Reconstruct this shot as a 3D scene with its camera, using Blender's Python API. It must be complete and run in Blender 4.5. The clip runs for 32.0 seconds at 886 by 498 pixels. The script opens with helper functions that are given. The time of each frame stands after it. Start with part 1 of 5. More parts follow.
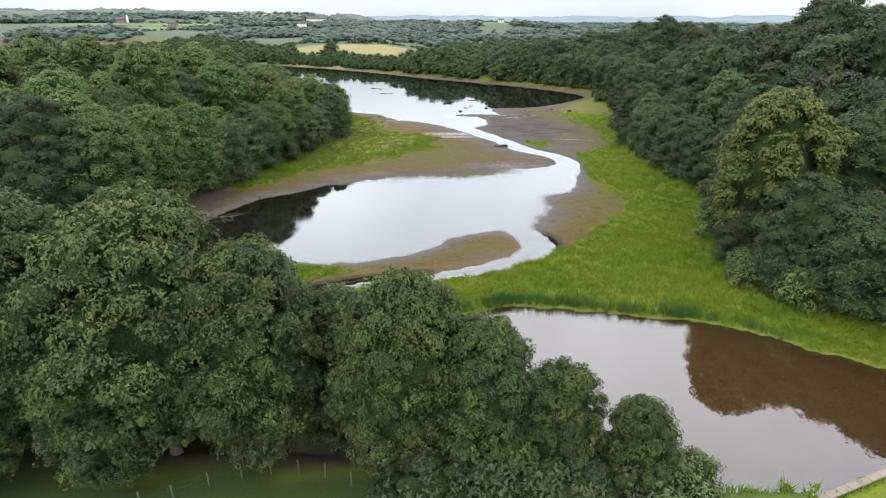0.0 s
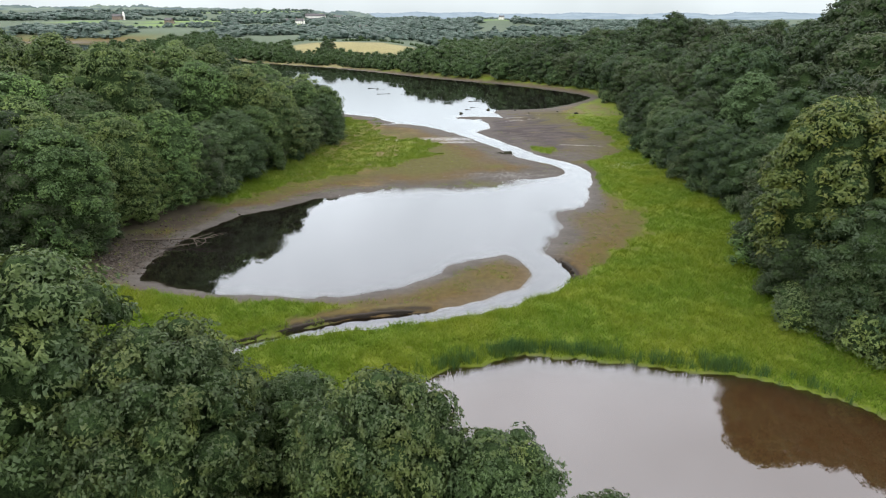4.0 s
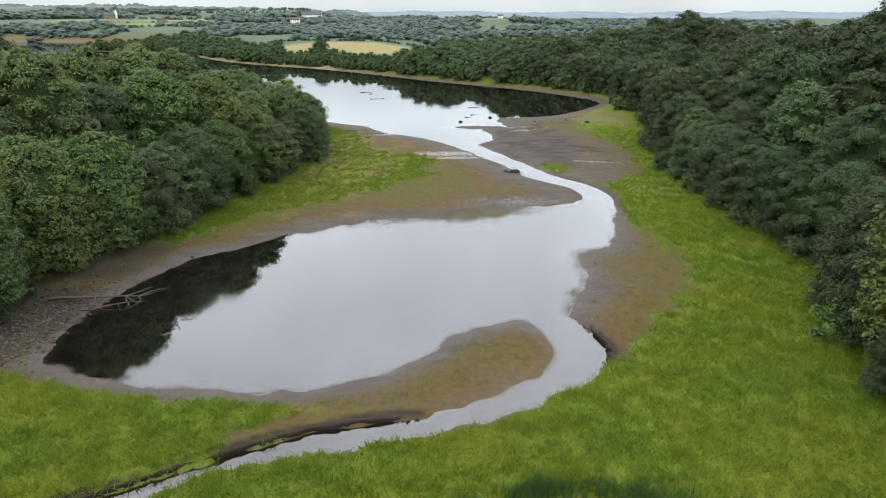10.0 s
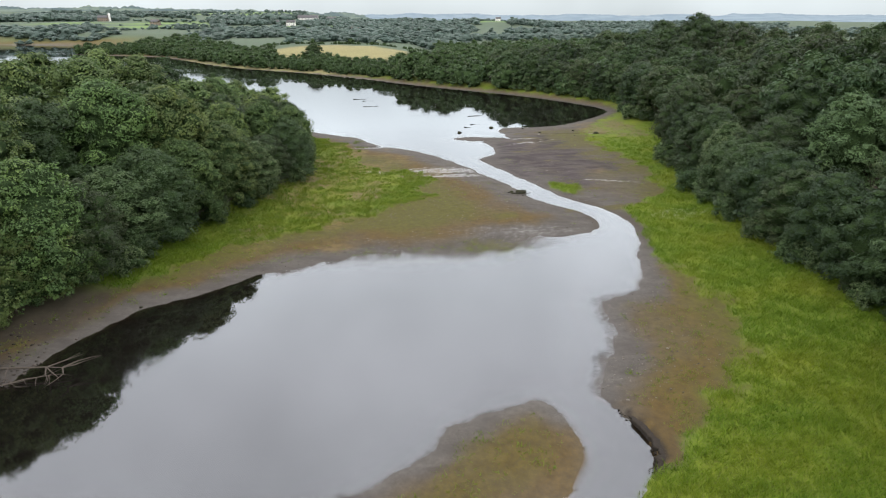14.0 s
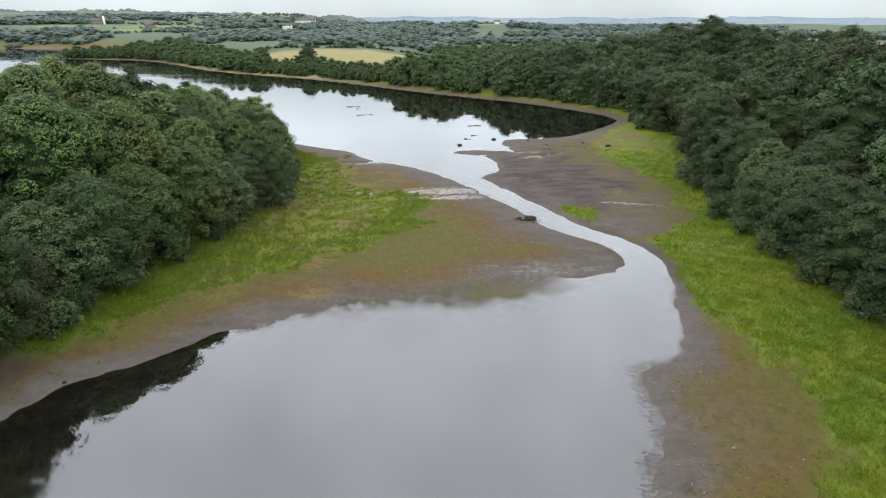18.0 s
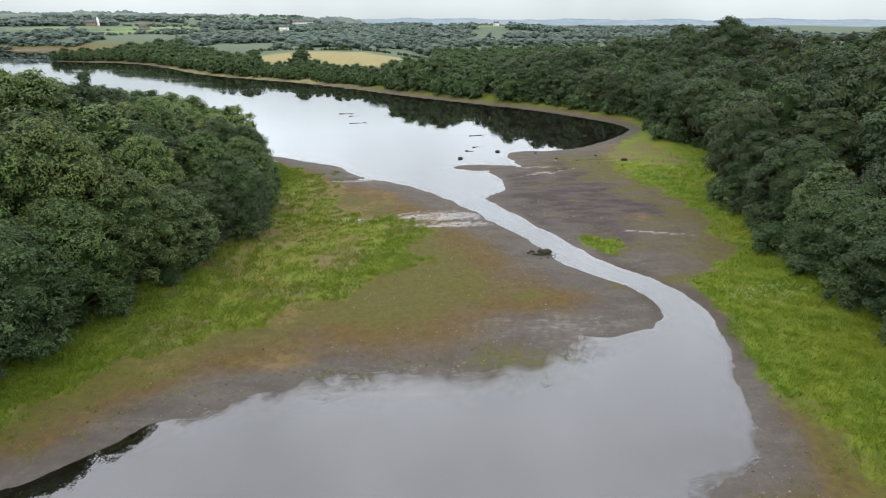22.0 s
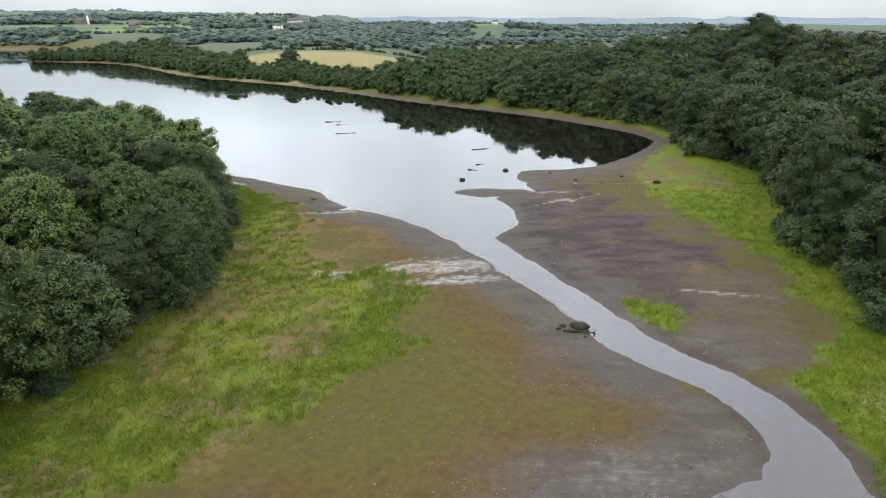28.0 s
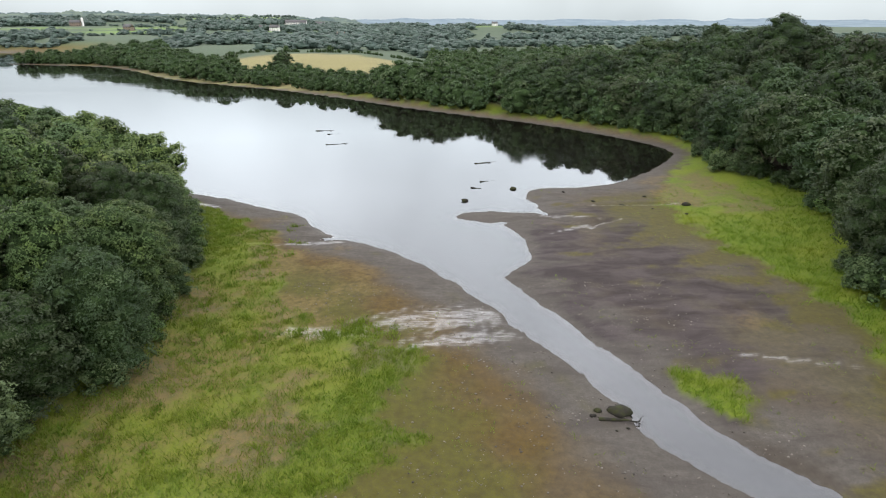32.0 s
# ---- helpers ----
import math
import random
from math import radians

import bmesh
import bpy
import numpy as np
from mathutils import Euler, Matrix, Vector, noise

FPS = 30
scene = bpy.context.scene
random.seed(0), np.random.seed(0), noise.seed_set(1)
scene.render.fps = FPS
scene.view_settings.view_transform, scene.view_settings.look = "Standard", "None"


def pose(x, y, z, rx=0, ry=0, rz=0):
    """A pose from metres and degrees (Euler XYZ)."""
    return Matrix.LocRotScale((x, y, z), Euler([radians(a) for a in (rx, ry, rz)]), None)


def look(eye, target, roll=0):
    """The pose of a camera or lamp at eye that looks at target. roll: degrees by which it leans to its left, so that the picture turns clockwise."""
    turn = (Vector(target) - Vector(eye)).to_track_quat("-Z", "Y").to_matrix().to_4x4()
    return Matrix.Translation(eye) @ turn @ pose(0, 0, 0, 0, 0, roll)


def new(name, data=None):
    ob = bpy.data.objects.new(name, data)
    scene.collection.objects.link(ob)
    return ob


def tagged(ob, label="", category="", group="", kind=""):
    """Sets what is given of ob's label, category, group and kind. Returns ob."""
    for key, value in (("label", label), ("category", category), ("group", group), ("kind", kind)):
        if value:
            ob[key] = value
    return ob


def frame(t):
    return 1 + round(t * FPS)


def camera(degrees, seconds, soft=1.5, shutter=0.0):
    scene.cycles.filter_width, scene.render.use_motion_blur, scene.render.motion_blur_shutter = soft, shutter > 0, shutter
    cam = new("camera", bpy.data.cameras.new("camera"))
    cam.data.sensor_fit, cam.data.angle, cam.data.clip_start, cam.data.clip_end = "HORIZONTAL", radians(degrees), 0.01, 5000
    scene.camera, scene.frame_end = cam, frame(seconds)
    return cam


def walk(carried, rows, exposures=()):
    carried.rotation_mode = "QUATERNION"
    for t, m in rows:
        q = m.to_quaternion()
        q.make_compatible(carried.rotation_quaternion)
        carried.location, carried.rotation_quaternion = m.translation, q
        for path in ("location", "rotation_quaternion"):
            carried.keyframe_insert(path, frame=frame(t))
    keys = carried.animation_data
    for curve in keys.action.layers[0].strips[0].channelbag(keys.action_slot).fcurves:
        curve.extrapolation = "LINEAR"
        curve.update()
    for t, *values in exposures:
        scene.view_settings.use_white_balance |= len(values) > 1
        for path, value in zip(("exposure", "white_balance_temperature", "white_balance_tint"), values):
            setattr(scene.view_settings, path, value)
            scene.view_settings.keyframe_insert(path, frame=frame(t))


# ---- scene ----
cam = camera(73.85, 32.0, soft=1.15)
# seconds, x, y, height, yaw, pitch
PATH = [
    (0, 0.0, 0.0, 28.0, 0.0, -21.4), (3, 0.05, 7.55, 28.0, 0.0, -21.6), (6, 0.10, 15.45, 28.0, -0.02, -21.73),
    (9, 0.15, 24.1, 28.02, -0.13, -21.77), (13, 0.2, 36.75, 28.03, -0.36, -21.6), (19, 0.25, 56.3, 27.97, -0.60, -21.24),
    (23, 0.29, 70.1, 27.8, -0.73, -21.14), (28, 0.38, 87.4, 27.5, -0.90, -21.27), (32, 0.45, 100.7, 27.23, -0.99, -21.1),
]
walk(cam, [(t, pose(x, y, z, 90 + p, 0.0, w)) for t, x, y, z, w, p in PATH],
     exposures=((0.0, 0.34), (4.0, 0.22), (7.0, 0.16), (14.0, 0.07), (24.0, 0.05), (32.0, 0.02)))

# ---- light: a bright overcast sky and a weak, very wide sun ----
SUN_ELEVATION, SUN_ROTATION = radians(52), radians(215)
world = bpy.data.worlds.new("overcast")
world.use_nodes = True
scene.world = world
wn, wl = world.node_tree.nodes, world.node_tree.links
wn.clear()


def wnode(kind, **values):
    n = wn.new(kind)
    for key, value in values.items():
        n.inputs[key].default_value = value
    return n


sky = wn.new("ShaderNodeTexSky")
sky.sky_type, sky.sun_disc = "NISHITA", False
sky.sun_elevation, sky.sun_rotation = SUN_ELEVATION, SUN_ROTATION
sky.air_density, sky.dust_density, sky.ozone_density = 1.0, 4.0, 1.0
blue = wn.new("ShaderNodeMix")
blue.data_type, blue.blend_type = "RGBA", "MULTIPLY"
blue.inputs[0].default_value = 1.0
blue.inputs[7].default_value = (0.12, 0.12, 0.12, 1)
wl.new(sky.outputs[0], blue.inputs[6])
# cloud deck: brighter towards the zenith, softly mottled
coord = wn.new("ShaderNodeTexCoord")
split = wn.new("ShaderNodeSeparateXYZ")
wl.new(coord.outputs["Generated"], split.inputs[0])
rise = wn.new("ShaderNodeMapRange")
for i, v in enumerate((0.0, 1.0, 0.0, 1.0)):
    rise.inputs[1 + i].default_value = v
wl.new(split.outputs[2], rise.inputs[0])
ramp = wn.new("ShaderNodeValToRGB")
ramp.color_ramp.elements[0].position, ramp.color_ramp.elements[0].color = 0.0, (0.78, 0.86, 0.89, 1)
ramp.color_ramp.elements[1].position, ramp.color_ramp.elements[1].color = 1.0, (2.2, 2.15, 2.2, 1)
for at, tone in ((0.03, (0.90, 0.98, 1.01, 1)), (0.09, (1.05, 1.11, 1.15, 1)), (0.17, (2.15, 2.24, 2.32, 1)), (0.27, (2.62, 2.68, 2.78, 1)), (0.55, (2.35, 2.31, 2.42, 1))):
    ramp.color_ramp.elements.new(at).color = tone
wl.new(rise.outputs[0], ramp.inputs[0])
cloud = wnode("ShaderNodeTexNoise", Scale=2.6, Detail=4.0, Roughness=0.5)
wl.new(coord.outputs["Generated"], cloud.inputs["Vector"])
puff = wn.new("ShaderNodeMapRange")
for i, v in enumerate((0.3, 0.7, 0.80, 1.14)):
    puff.inputs[1 + i].default_value = v
wl.new(cloud.outputs[0], puff.inputs[0])
deck = wn.new("ShaderNodeMix")
deck.data_type, deck.blend_type = "RGBA", "MULTIPLY"
deck.inputs[0].default_value = 1.0
wl.new(ramp.outputs[0], deck.inputs[6])
wl.new(puff.outputs[0], deck.inputs[7])
over = wn.new("ShaderNodeMix")
over.data_type = "RGBA"
over.inputs[0].default_value = 0.86
wl.new(blue.outputs[2], over.inputs[6])
wl.new(deck.outputs[2], over.inputs[7])
background = wn.new("ShaderNodeBackground")
background.inputs[1].default_value = 1.0
wl.new(over.outputs[2], background.inputs[0])
wout = wn.new("ShaderNodeOutputWorld")
wl.new(background.outputs[0], wout.inputs[0])

sun = new("sun", bpy.data.lights.new("sun", "SUN"))
sun.data.energy, sun.data.angle, sun.data.color = 0.7, radians(30), (1.0, 0.97, 0.92)
sun.matrix_world = look((0, 0, 300), (300 * math.sin(SUN_ROTATION) * -1 / math.tan(SUN_ELEVATION), 300 * math.cos(SUN_ROTATION) * -1 / math.tan(SUN_ELEVATION), 0))


# ---- materials ----
class Mat:
    """A small builder for node materials."""

    def __init__(self, name):
        self.m = bpy.data.materials.new(name)
        self.m.use_nodes = True
        self.n, self.l = self.m.node_tree.nodes, self.m.node_tree.links
        self.b = self.n["Principled BSDF"]
        self.out = self.n["Material Output"]
        self.where = None

    def place(self):
        if self.where is None:
            self.where = self.n.new("ShaderNodeNewGeometry")
        return self.where.outputs["Position"]

    def local(self):
        return self.n.new("ShaderNodeTexCoord").outputs["Object"]

    def set(self, socket, value):
        if hasattr(value, "is_linked") or hasattr(value, "links"):
            self.l.new(value, socket)
        elif isinstance(value, tuple) and len(value) == 3 and socket.type == "RGBA":
            socket.default_value = (*value, 1)
        else:
            socket.default_value = value

    def noise(self, scale, detail=3.0, rough=0.55, stretch=None, at=None, distort=0.0):
        n = self.n.new("ShaderNodeTexNoise")
        n.inputs["Scale"].default_value, n.inputs["Detail"].default_value, n.inputs["Roughness"].default_value = scale, detail, rough
        n.inputs["Distortion"].default_value = distort
        v = at if at is not None else self.place()
        if stretch:
            mp = self.n.new("ShaderNodeMapping")
            mp.inputs["Scale"].default_value = stretch
            self.l.new(v, mp.inputs[0])
            v = mp.outputs[0]
        self.l.new(v, n.inputs["Vector"])
        return n.outputs[0]

    def span(self, v, a, b, c=0.0, d=1.0, smooth=False):
        n = self.n.new("ShaderNodeMapRange")
        if smooth:
            n.interpolation_type = "SMOOTHSTEP"
        self.set(n.inputs[0], v)
        for i, x in enumerate((a, b, c, d)):
            self.set(n.inputs[1 + i], x)
        return n.outputs[0]

    def mix(self, f, a, b, blend="MIX"):
        n = self.n.new("ShaderNodeMix")
        n.data_type, n.blend_type = "RGBA", blend
        self.set(n.inputs[0], f), self.set(n.inputs[6], a), self.set(n.inputs[7], b)
        return n.outputs[2]

    def maths(self, op, a, b=0.0):
        n = self.n.new("ShaderNodeMath")
        n.operation = op
        self.set(n.inputs[0], a), self.set(n.inputs[1], b)
        return n.outputs[0]

    def attr(self, name):
        n = self.n.new("ShaderNodeAttribute")
        n.attribute_name = name
        return n.outputs["Fac"]

    def island(self):
        return self.n.new("ShaderNodeNewGeometry").outputs["Random Per Island"]

    def each(self):
        return self.n.new("ShaderNodeObjectInfo").outputs["Random"]

    def bump(self, height, strength=0.4, distance=0.05):
        n = self.n.new("ShaderNodeBump")
        n.inputs["Strength"].default_value, n.inputs["Distance"].default_value = strength, distance
        self.set(n.inputs["Height"], height)
        self.l.new(n.outputs[0], self.b.inputs["Normal"])
        return n

    def done(self, colour, rough=0.8, metal=0.0, spec=0.3):
        self.set(self.b.inputs["Base Color"], colour)
        self.set(self.b.inputs["Roughness"], rough)
        self.b.inputs["Metallic"].default_value = metal
        self.set(self.b.inputs["Specular IOR Level"], spec)
        return self.m


def leaf_material(name, dark, light, tip, spread=0.35, tone="", vary=0.5):
    """Foliage: each spray of leaves its own shade, whole trees differing a little, some light through the blade."""
    k = Mat(name)
    shade = k.maths("ADD", k.maths("MULTIPLY", k.island(), 0.25), k.maths("MULTIPLY", k.attr("spray"), 0.75))
    c = k.mix(k.span(shade, 0.1, 0.9), dark, light)
    c = k.mix(k.span(k.noise(0.55, 2.0), 0.50, 0.72, 0.0, spread), c, tip)
    hue = k.n.new("ShaderNodeHueSaturation")
    own = k.attr(tone) if tone else k.each()
    k.set(hue.inputs["Hue"], k.span(own, 0, 1, 0.5 - 0.11 * vary, 0.5 + 0.05 * vary))
    k.set(hue.inputs["Value"], k.span(k.maths("FRACT", k.maths("MULTIPLY", own, 7.31)), 0, 1, 1 - vary, 1 + vary * 1.1))
    k.l.new(c, hue.inputs["Color"])
    k.done(hue.outputs[0], 0.55, 0.0, 0.35)
    glow = k.n.new("ShaderNodeBsdfTranslucent")
    k.l.new(hue.outputs[0], glow.inputs[0])
    both = k.n.new("ShaderNodeMixShader")
    both.inputs[0].default_value = 0.22
    k.l.new(k.b.outputs[0], both.inputs[1])
    k.l.new(glow.outputs[0], both.inputs[2])
    k.l.new(both.outputs[0], k.out.inputs[0])
    return k.m


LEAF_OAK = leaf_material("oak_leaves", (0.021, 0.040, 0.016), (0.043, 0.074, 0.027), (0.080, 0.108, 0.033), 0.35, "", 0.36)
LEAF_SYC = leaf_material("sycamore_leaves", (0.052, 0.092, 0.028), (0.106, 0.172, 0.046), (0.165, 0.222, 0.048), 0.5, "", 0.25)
LEAF_DAM = leaf_material("dam_sycamore_leaves", (0.025, 0.050, 0.018), (0.070, 0.116, 0.034), (0.180, 0.215, 0.042), 0.38, "", 0.15)
LEAF_WILLOW = leaf_material("willow_leaves", (0.052, 0.088, 0.036), (0.096, 0.150, 0.058), (0.13, 0.182, 0.063), 0.35, "", 0.2)
LEAF_YELLOW = leaf_material("yellowing_leaves", (0.050, 0.078, 0.018), (0.105, 0.136, 0.025), (0.17, 0.17, 0.03), 0.6, "", 0.0)
LEAF_WOOD = leaf_material("wood_leaves", (0.037, 0.066, 0.031), (0.074, 0.120, 0.049), (0.104, 0.142, 0.050), 0.4, "tone", 0.3)
# distance haze goes into these colours: paler and bluer than near leaves
LEAF_FAR_HAZE = leaf_material("distant_hazed_leaves", (0.066, 0.102, 0.086), (0.086, 0.128, 0.102), (0.098, 0.138, 0.104), 0.35, "tone", 0.18)
# solid crown cores: inner foliage green with the crown's shade in its colour
k = Mat("inner_foliage_shaded")
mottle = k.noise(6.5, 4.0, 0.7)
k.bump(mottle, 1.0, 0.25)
INNER_SHADE = k.done(k.mix(k.span(mottle, 0.38, 0.62), (0.018, 0.034, 0.012), (0.048, 0.080, 0.027)), 0.9, 0.0, 0.1)
k = Mat("bark")
bark = k.noise(6.0, 5.0, 0.6, (1, 1, 0.2))
k.bump(bark, 0.7, 0.04)
BARK = k.done(k.mix(bark, (0.05, 0.042, 0.032), (0.16, 0.14, 0.11)), 0.9)


# ---- plan: shore lines as smooth curves ----
def smooth_line(pts, n=5, closed=False):
    p = np.array(pts, float)
    a = np.vstack([p[-1], p, p[0], p[1]]) if closed else np.vstack([2 * p[0] - p[1], p, 2 * p[-1] - p[-2]])
    out = []
    for i in range(len(a) - 3):
        p0, p1, p2, p3 = a[i:i + 4]
        for u in np.arange(n) / n:
            out.append(0.5 * (2 * p1 + (p2 - p0) * u + (2 * p0 - 5 * p1 + 4 * p2 - p3) * u * u + (3 * p1 - p0 - 3 * p2 + p3) * u ** 3))
    if not closed:
        out.append(p[-1])
    return np.array(out)


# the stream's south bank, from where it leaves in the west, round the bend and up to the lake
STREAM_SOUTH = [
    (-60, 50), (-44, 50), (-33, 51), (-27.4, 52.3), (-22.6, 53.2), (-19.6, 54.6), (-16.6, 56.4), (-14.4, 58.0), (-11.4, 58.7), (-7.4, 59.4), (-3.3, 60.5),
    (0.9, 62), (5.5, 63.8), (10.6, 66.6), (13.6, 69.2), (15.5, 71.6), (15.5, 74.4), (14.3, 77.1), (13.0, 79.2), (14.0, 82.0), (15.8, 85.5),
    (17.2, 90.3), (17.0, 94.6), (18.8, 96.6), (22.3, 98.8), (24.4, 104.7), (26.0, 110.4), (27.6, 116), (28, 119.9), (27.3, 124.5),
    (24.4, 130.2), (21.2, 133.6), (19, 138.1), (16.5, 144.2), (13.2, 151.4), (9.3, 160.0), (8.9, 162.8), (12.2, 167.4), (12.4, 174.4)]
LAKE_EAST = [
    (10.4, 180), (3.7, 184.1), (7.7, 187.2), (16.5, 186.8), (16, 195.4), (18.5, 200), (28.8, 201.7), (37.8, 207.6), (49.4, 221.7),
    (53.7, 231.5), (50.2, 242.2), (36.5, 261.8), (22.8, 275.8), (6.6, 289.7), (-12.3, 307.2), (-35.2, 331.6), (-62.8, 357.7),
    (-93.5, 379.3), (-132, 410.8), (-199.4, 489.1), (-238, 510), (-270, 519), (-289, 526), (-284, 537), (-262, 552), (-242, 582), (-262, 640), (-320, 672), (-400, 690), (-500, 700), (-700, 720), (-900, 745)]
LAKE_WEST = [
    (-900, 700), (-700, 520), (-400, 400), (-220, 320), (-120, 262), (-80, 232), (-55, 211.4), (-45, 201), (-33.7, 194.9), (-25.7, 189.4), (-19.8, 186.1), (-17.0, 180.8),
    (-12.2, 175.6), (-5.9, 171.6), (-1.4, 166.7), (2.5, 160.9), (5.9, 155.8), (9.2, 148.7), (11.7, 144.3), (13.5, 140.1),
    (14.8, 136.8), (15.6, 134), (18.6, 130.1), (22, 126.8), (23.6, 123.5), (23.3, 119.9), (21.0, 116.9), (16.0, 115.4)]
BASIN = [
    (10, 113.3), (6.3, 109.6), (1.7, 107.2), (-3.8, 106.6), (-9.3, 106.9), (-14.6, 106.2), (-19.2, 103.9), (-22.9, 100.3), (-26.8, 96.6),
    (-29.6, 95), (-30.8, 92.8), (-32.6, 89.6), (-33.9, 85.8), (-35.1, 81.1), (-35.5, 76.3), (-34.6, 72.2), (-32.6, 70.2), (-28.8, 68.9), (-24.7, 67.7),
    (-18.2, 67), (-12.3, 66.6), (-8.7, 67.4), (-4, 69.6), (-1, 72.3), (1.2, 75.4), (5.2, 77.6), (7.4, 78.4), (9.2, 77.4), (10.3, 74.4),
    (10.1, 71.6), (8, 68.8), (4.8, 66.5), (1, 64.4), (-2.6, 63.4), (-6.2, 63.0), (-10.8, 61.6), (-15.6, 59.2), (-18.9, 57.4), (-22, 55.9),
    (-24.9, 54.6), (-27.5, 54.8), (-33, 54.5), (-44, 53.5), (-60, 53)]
POND = [
    (-9, 40), (-6.5, 44.3), (-4.4, 45.3), (-3.3, 46.9), (-3.2, 49.1), (-2.1, 51), (-0.1, 52.5), (3, 53.6), (5.3, 54.5), (7, 55.2), (9.9, 55),
    (14.2, 54.4), (17.4, 53.5), (22.2, 52.4), (25.1, 52), (28.5, 50.4), (32, 47.8), (38, 43.2), (44, 39.6), (46.5, 38.2), (40, 35.2), (29, 30.6), (24.4, 28.6), (19, 28.9), (14, 29.6), (8, 31), (2, 32), (-4, 33.4), (-7, 36)]
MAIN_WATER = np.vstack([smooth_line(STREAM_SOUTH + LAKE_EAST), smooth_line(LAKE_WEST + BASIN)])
POND_WATER = smooth_line(POND, closed=True)
# foot of the woods on either side, south to north
WOOD_EAST = [(75, 34), (52, 41), (41, 48.5), (34.5, 54), (31.5, 60), (33.5, 67.6), (37, 76), (42, 86), (41.5, 95), (41.5, 108), (41, 118), (41.5, 130), (44, 146), (46, 160), (52, 173), (58, 190), (55, 203), (53.5, 215), (60, 233),
             (56, 246), (42, 266), (28, 281), (12, 296), (-6, 313), (-29, 338)]
WOOD_WEST = [(-75, 62), (-52, 67), (-43.5, 71.5), (-41, 78), (-44.5, 84), (-40.5, 88.5), (-36, 97), (-34.5, 106), (-32, 116), (-29, 124), (-26, 132), (-22.8, 141), (-22.8, 149), (-26, 160), (-30, 172), (-36, 185), (-44.5, 197), (-57, 208), (-83, 228), (-125, 258)]
# bare lake bed
MUD_EAST = [(13, 79), (13, 83), (15, 90), (17, 95), (22, 98.7), (24.7, 104.7), (26.6, 112), (27.6, 106.5), (29.4, 100), (30.0, 93), (28.5, 87), (24.5, 80.8), (20, 76.5), (16.6, 72.6), (14, 74)]
MUD_NORTH_EAST = [(26, 112), (27, 119), (24, 128), (18, 138), (12, 150), (8, 162), (10, 178), (2, 184), (14, 196), (28, 204), (40, 211), (53, 228), (54, 226), (47, 212), (41, 200), (37, 188), (37, 173), (40, 160), (40.5, 150), (39, 141),
                  (39, 135), (33, 130.5), (28.6, 126), (27.6, 118)]
MUD_WEST = [(-46, 202), (-30, 192), (-18, 184), (-4, 170), (6, 155), (14, 138), (26, 125), (25, 117), (20, 112), (8, 107), (-8, 105), (-22, 100), (-31, 92), (-34, 82), (-35, 74), (-30, 68.5), (-38, 68.6), (-44, 73), (-43, 82), (-40, 88), (-37, 95), (-34, 100.5), (-30, 106),
            (-25.4, 112), (-17, 117), (-10.6, 123), (-6, 128.5), (-2, 134), (-4, 138.5), (-1, 144), (-5, 148), (-12, 150.5), (-17, 160), (-20, 172), (-28, 182), (-38, 191)]
SPIT = [(-38, 69), (-28, 69), (-18, 67.4), (-10, 67), (-3, 71), (2, 77), (8, 79.5), (11, 76), (11, 71), (6, 66.5), (0, 63.4), (-9, 61.5), (-20, 56), (-26, 53.8), (-22, 57), (-15, 60.8), (-9.6, 63.4), (-10.6, 64.5), (-18, 65.4), (-28, 66.6)]
MUD_POND = [(-7, 43), (-5, 48), (-3.5, 51.5), (-2, 50), (-3, 46)]
RIVULETS = [[(9, 180.6), (14, 183.6), (18, 183), (21, 180.6), (25.5, 182.6)], [(16.6, 187), (18, 184.6), (20.2, 182)], [(26.5, 189.9), (32, 189.5), (37, 189.2), (42, 188.4)], [(-24, 173.6), (-19, 174), (-12, 175.4)], [(22.5, 178.5), (24, 181), (26, 181.6)]]
CLUMP = [(18.6, 139.6), (21, 142), (23, 140.9), (24.4, 138), (22.6, 136.2), (20, 138)]
CUT_BANKS = [[(-25, 54.4), (-20, 56.8), (-15.6, 59.3), (-10.8, 61.7), (-6, 63.1), (-1.5, 63.6)], [(14.6, 70.4), (15.6, 72), (15.4, 74.6), (14.3, 77.2)]]


def distance(px, py, line, closed=False):
    """Distance of many points from a line."""
    a = np.array(line, float)
    b = np.roll(a, -1, 0) if closed else a[1:]
    a = a if closed else a[:-1]
    best = np.full(px.shape, 1e18)
    for (ax, ay), (bx, by) in zip(a, b):
        dx, dy = bx - ax, by - ay
        u = np.clip(((px - ax) * dx + (py - ay) * dy) / (dx * dx + dy * dy + 1e-9), 0, 1)
        np.minimum(best, (px - ax - u * dx) ** 2 + (py - ay - u * dy) ** 2, out=best)
    return np.sqrt(best)


def within(px, py, ring):
    """How far inside a closed outline many points lie (negative outside)."""
    a = np.array(ring, float)
    b = np.roll(a, -1, 0)
    odd = np.zeros(px.shape, bool)
    for (ax, ay), (bx, by) in zip(a, b):
        if ay != by:
            odd ^= ((ay > py) != (by > py)) & (px < (bx - ax) * (py - ay) / (by - ay) + ax)
    return np.where(odd, 1, -1) * distance(px, py, a, True)


def step(v, a, b):
    u = np.clip((v - a) / (b - a), 0, 1)
    return u * u * (3 - 2 * u)


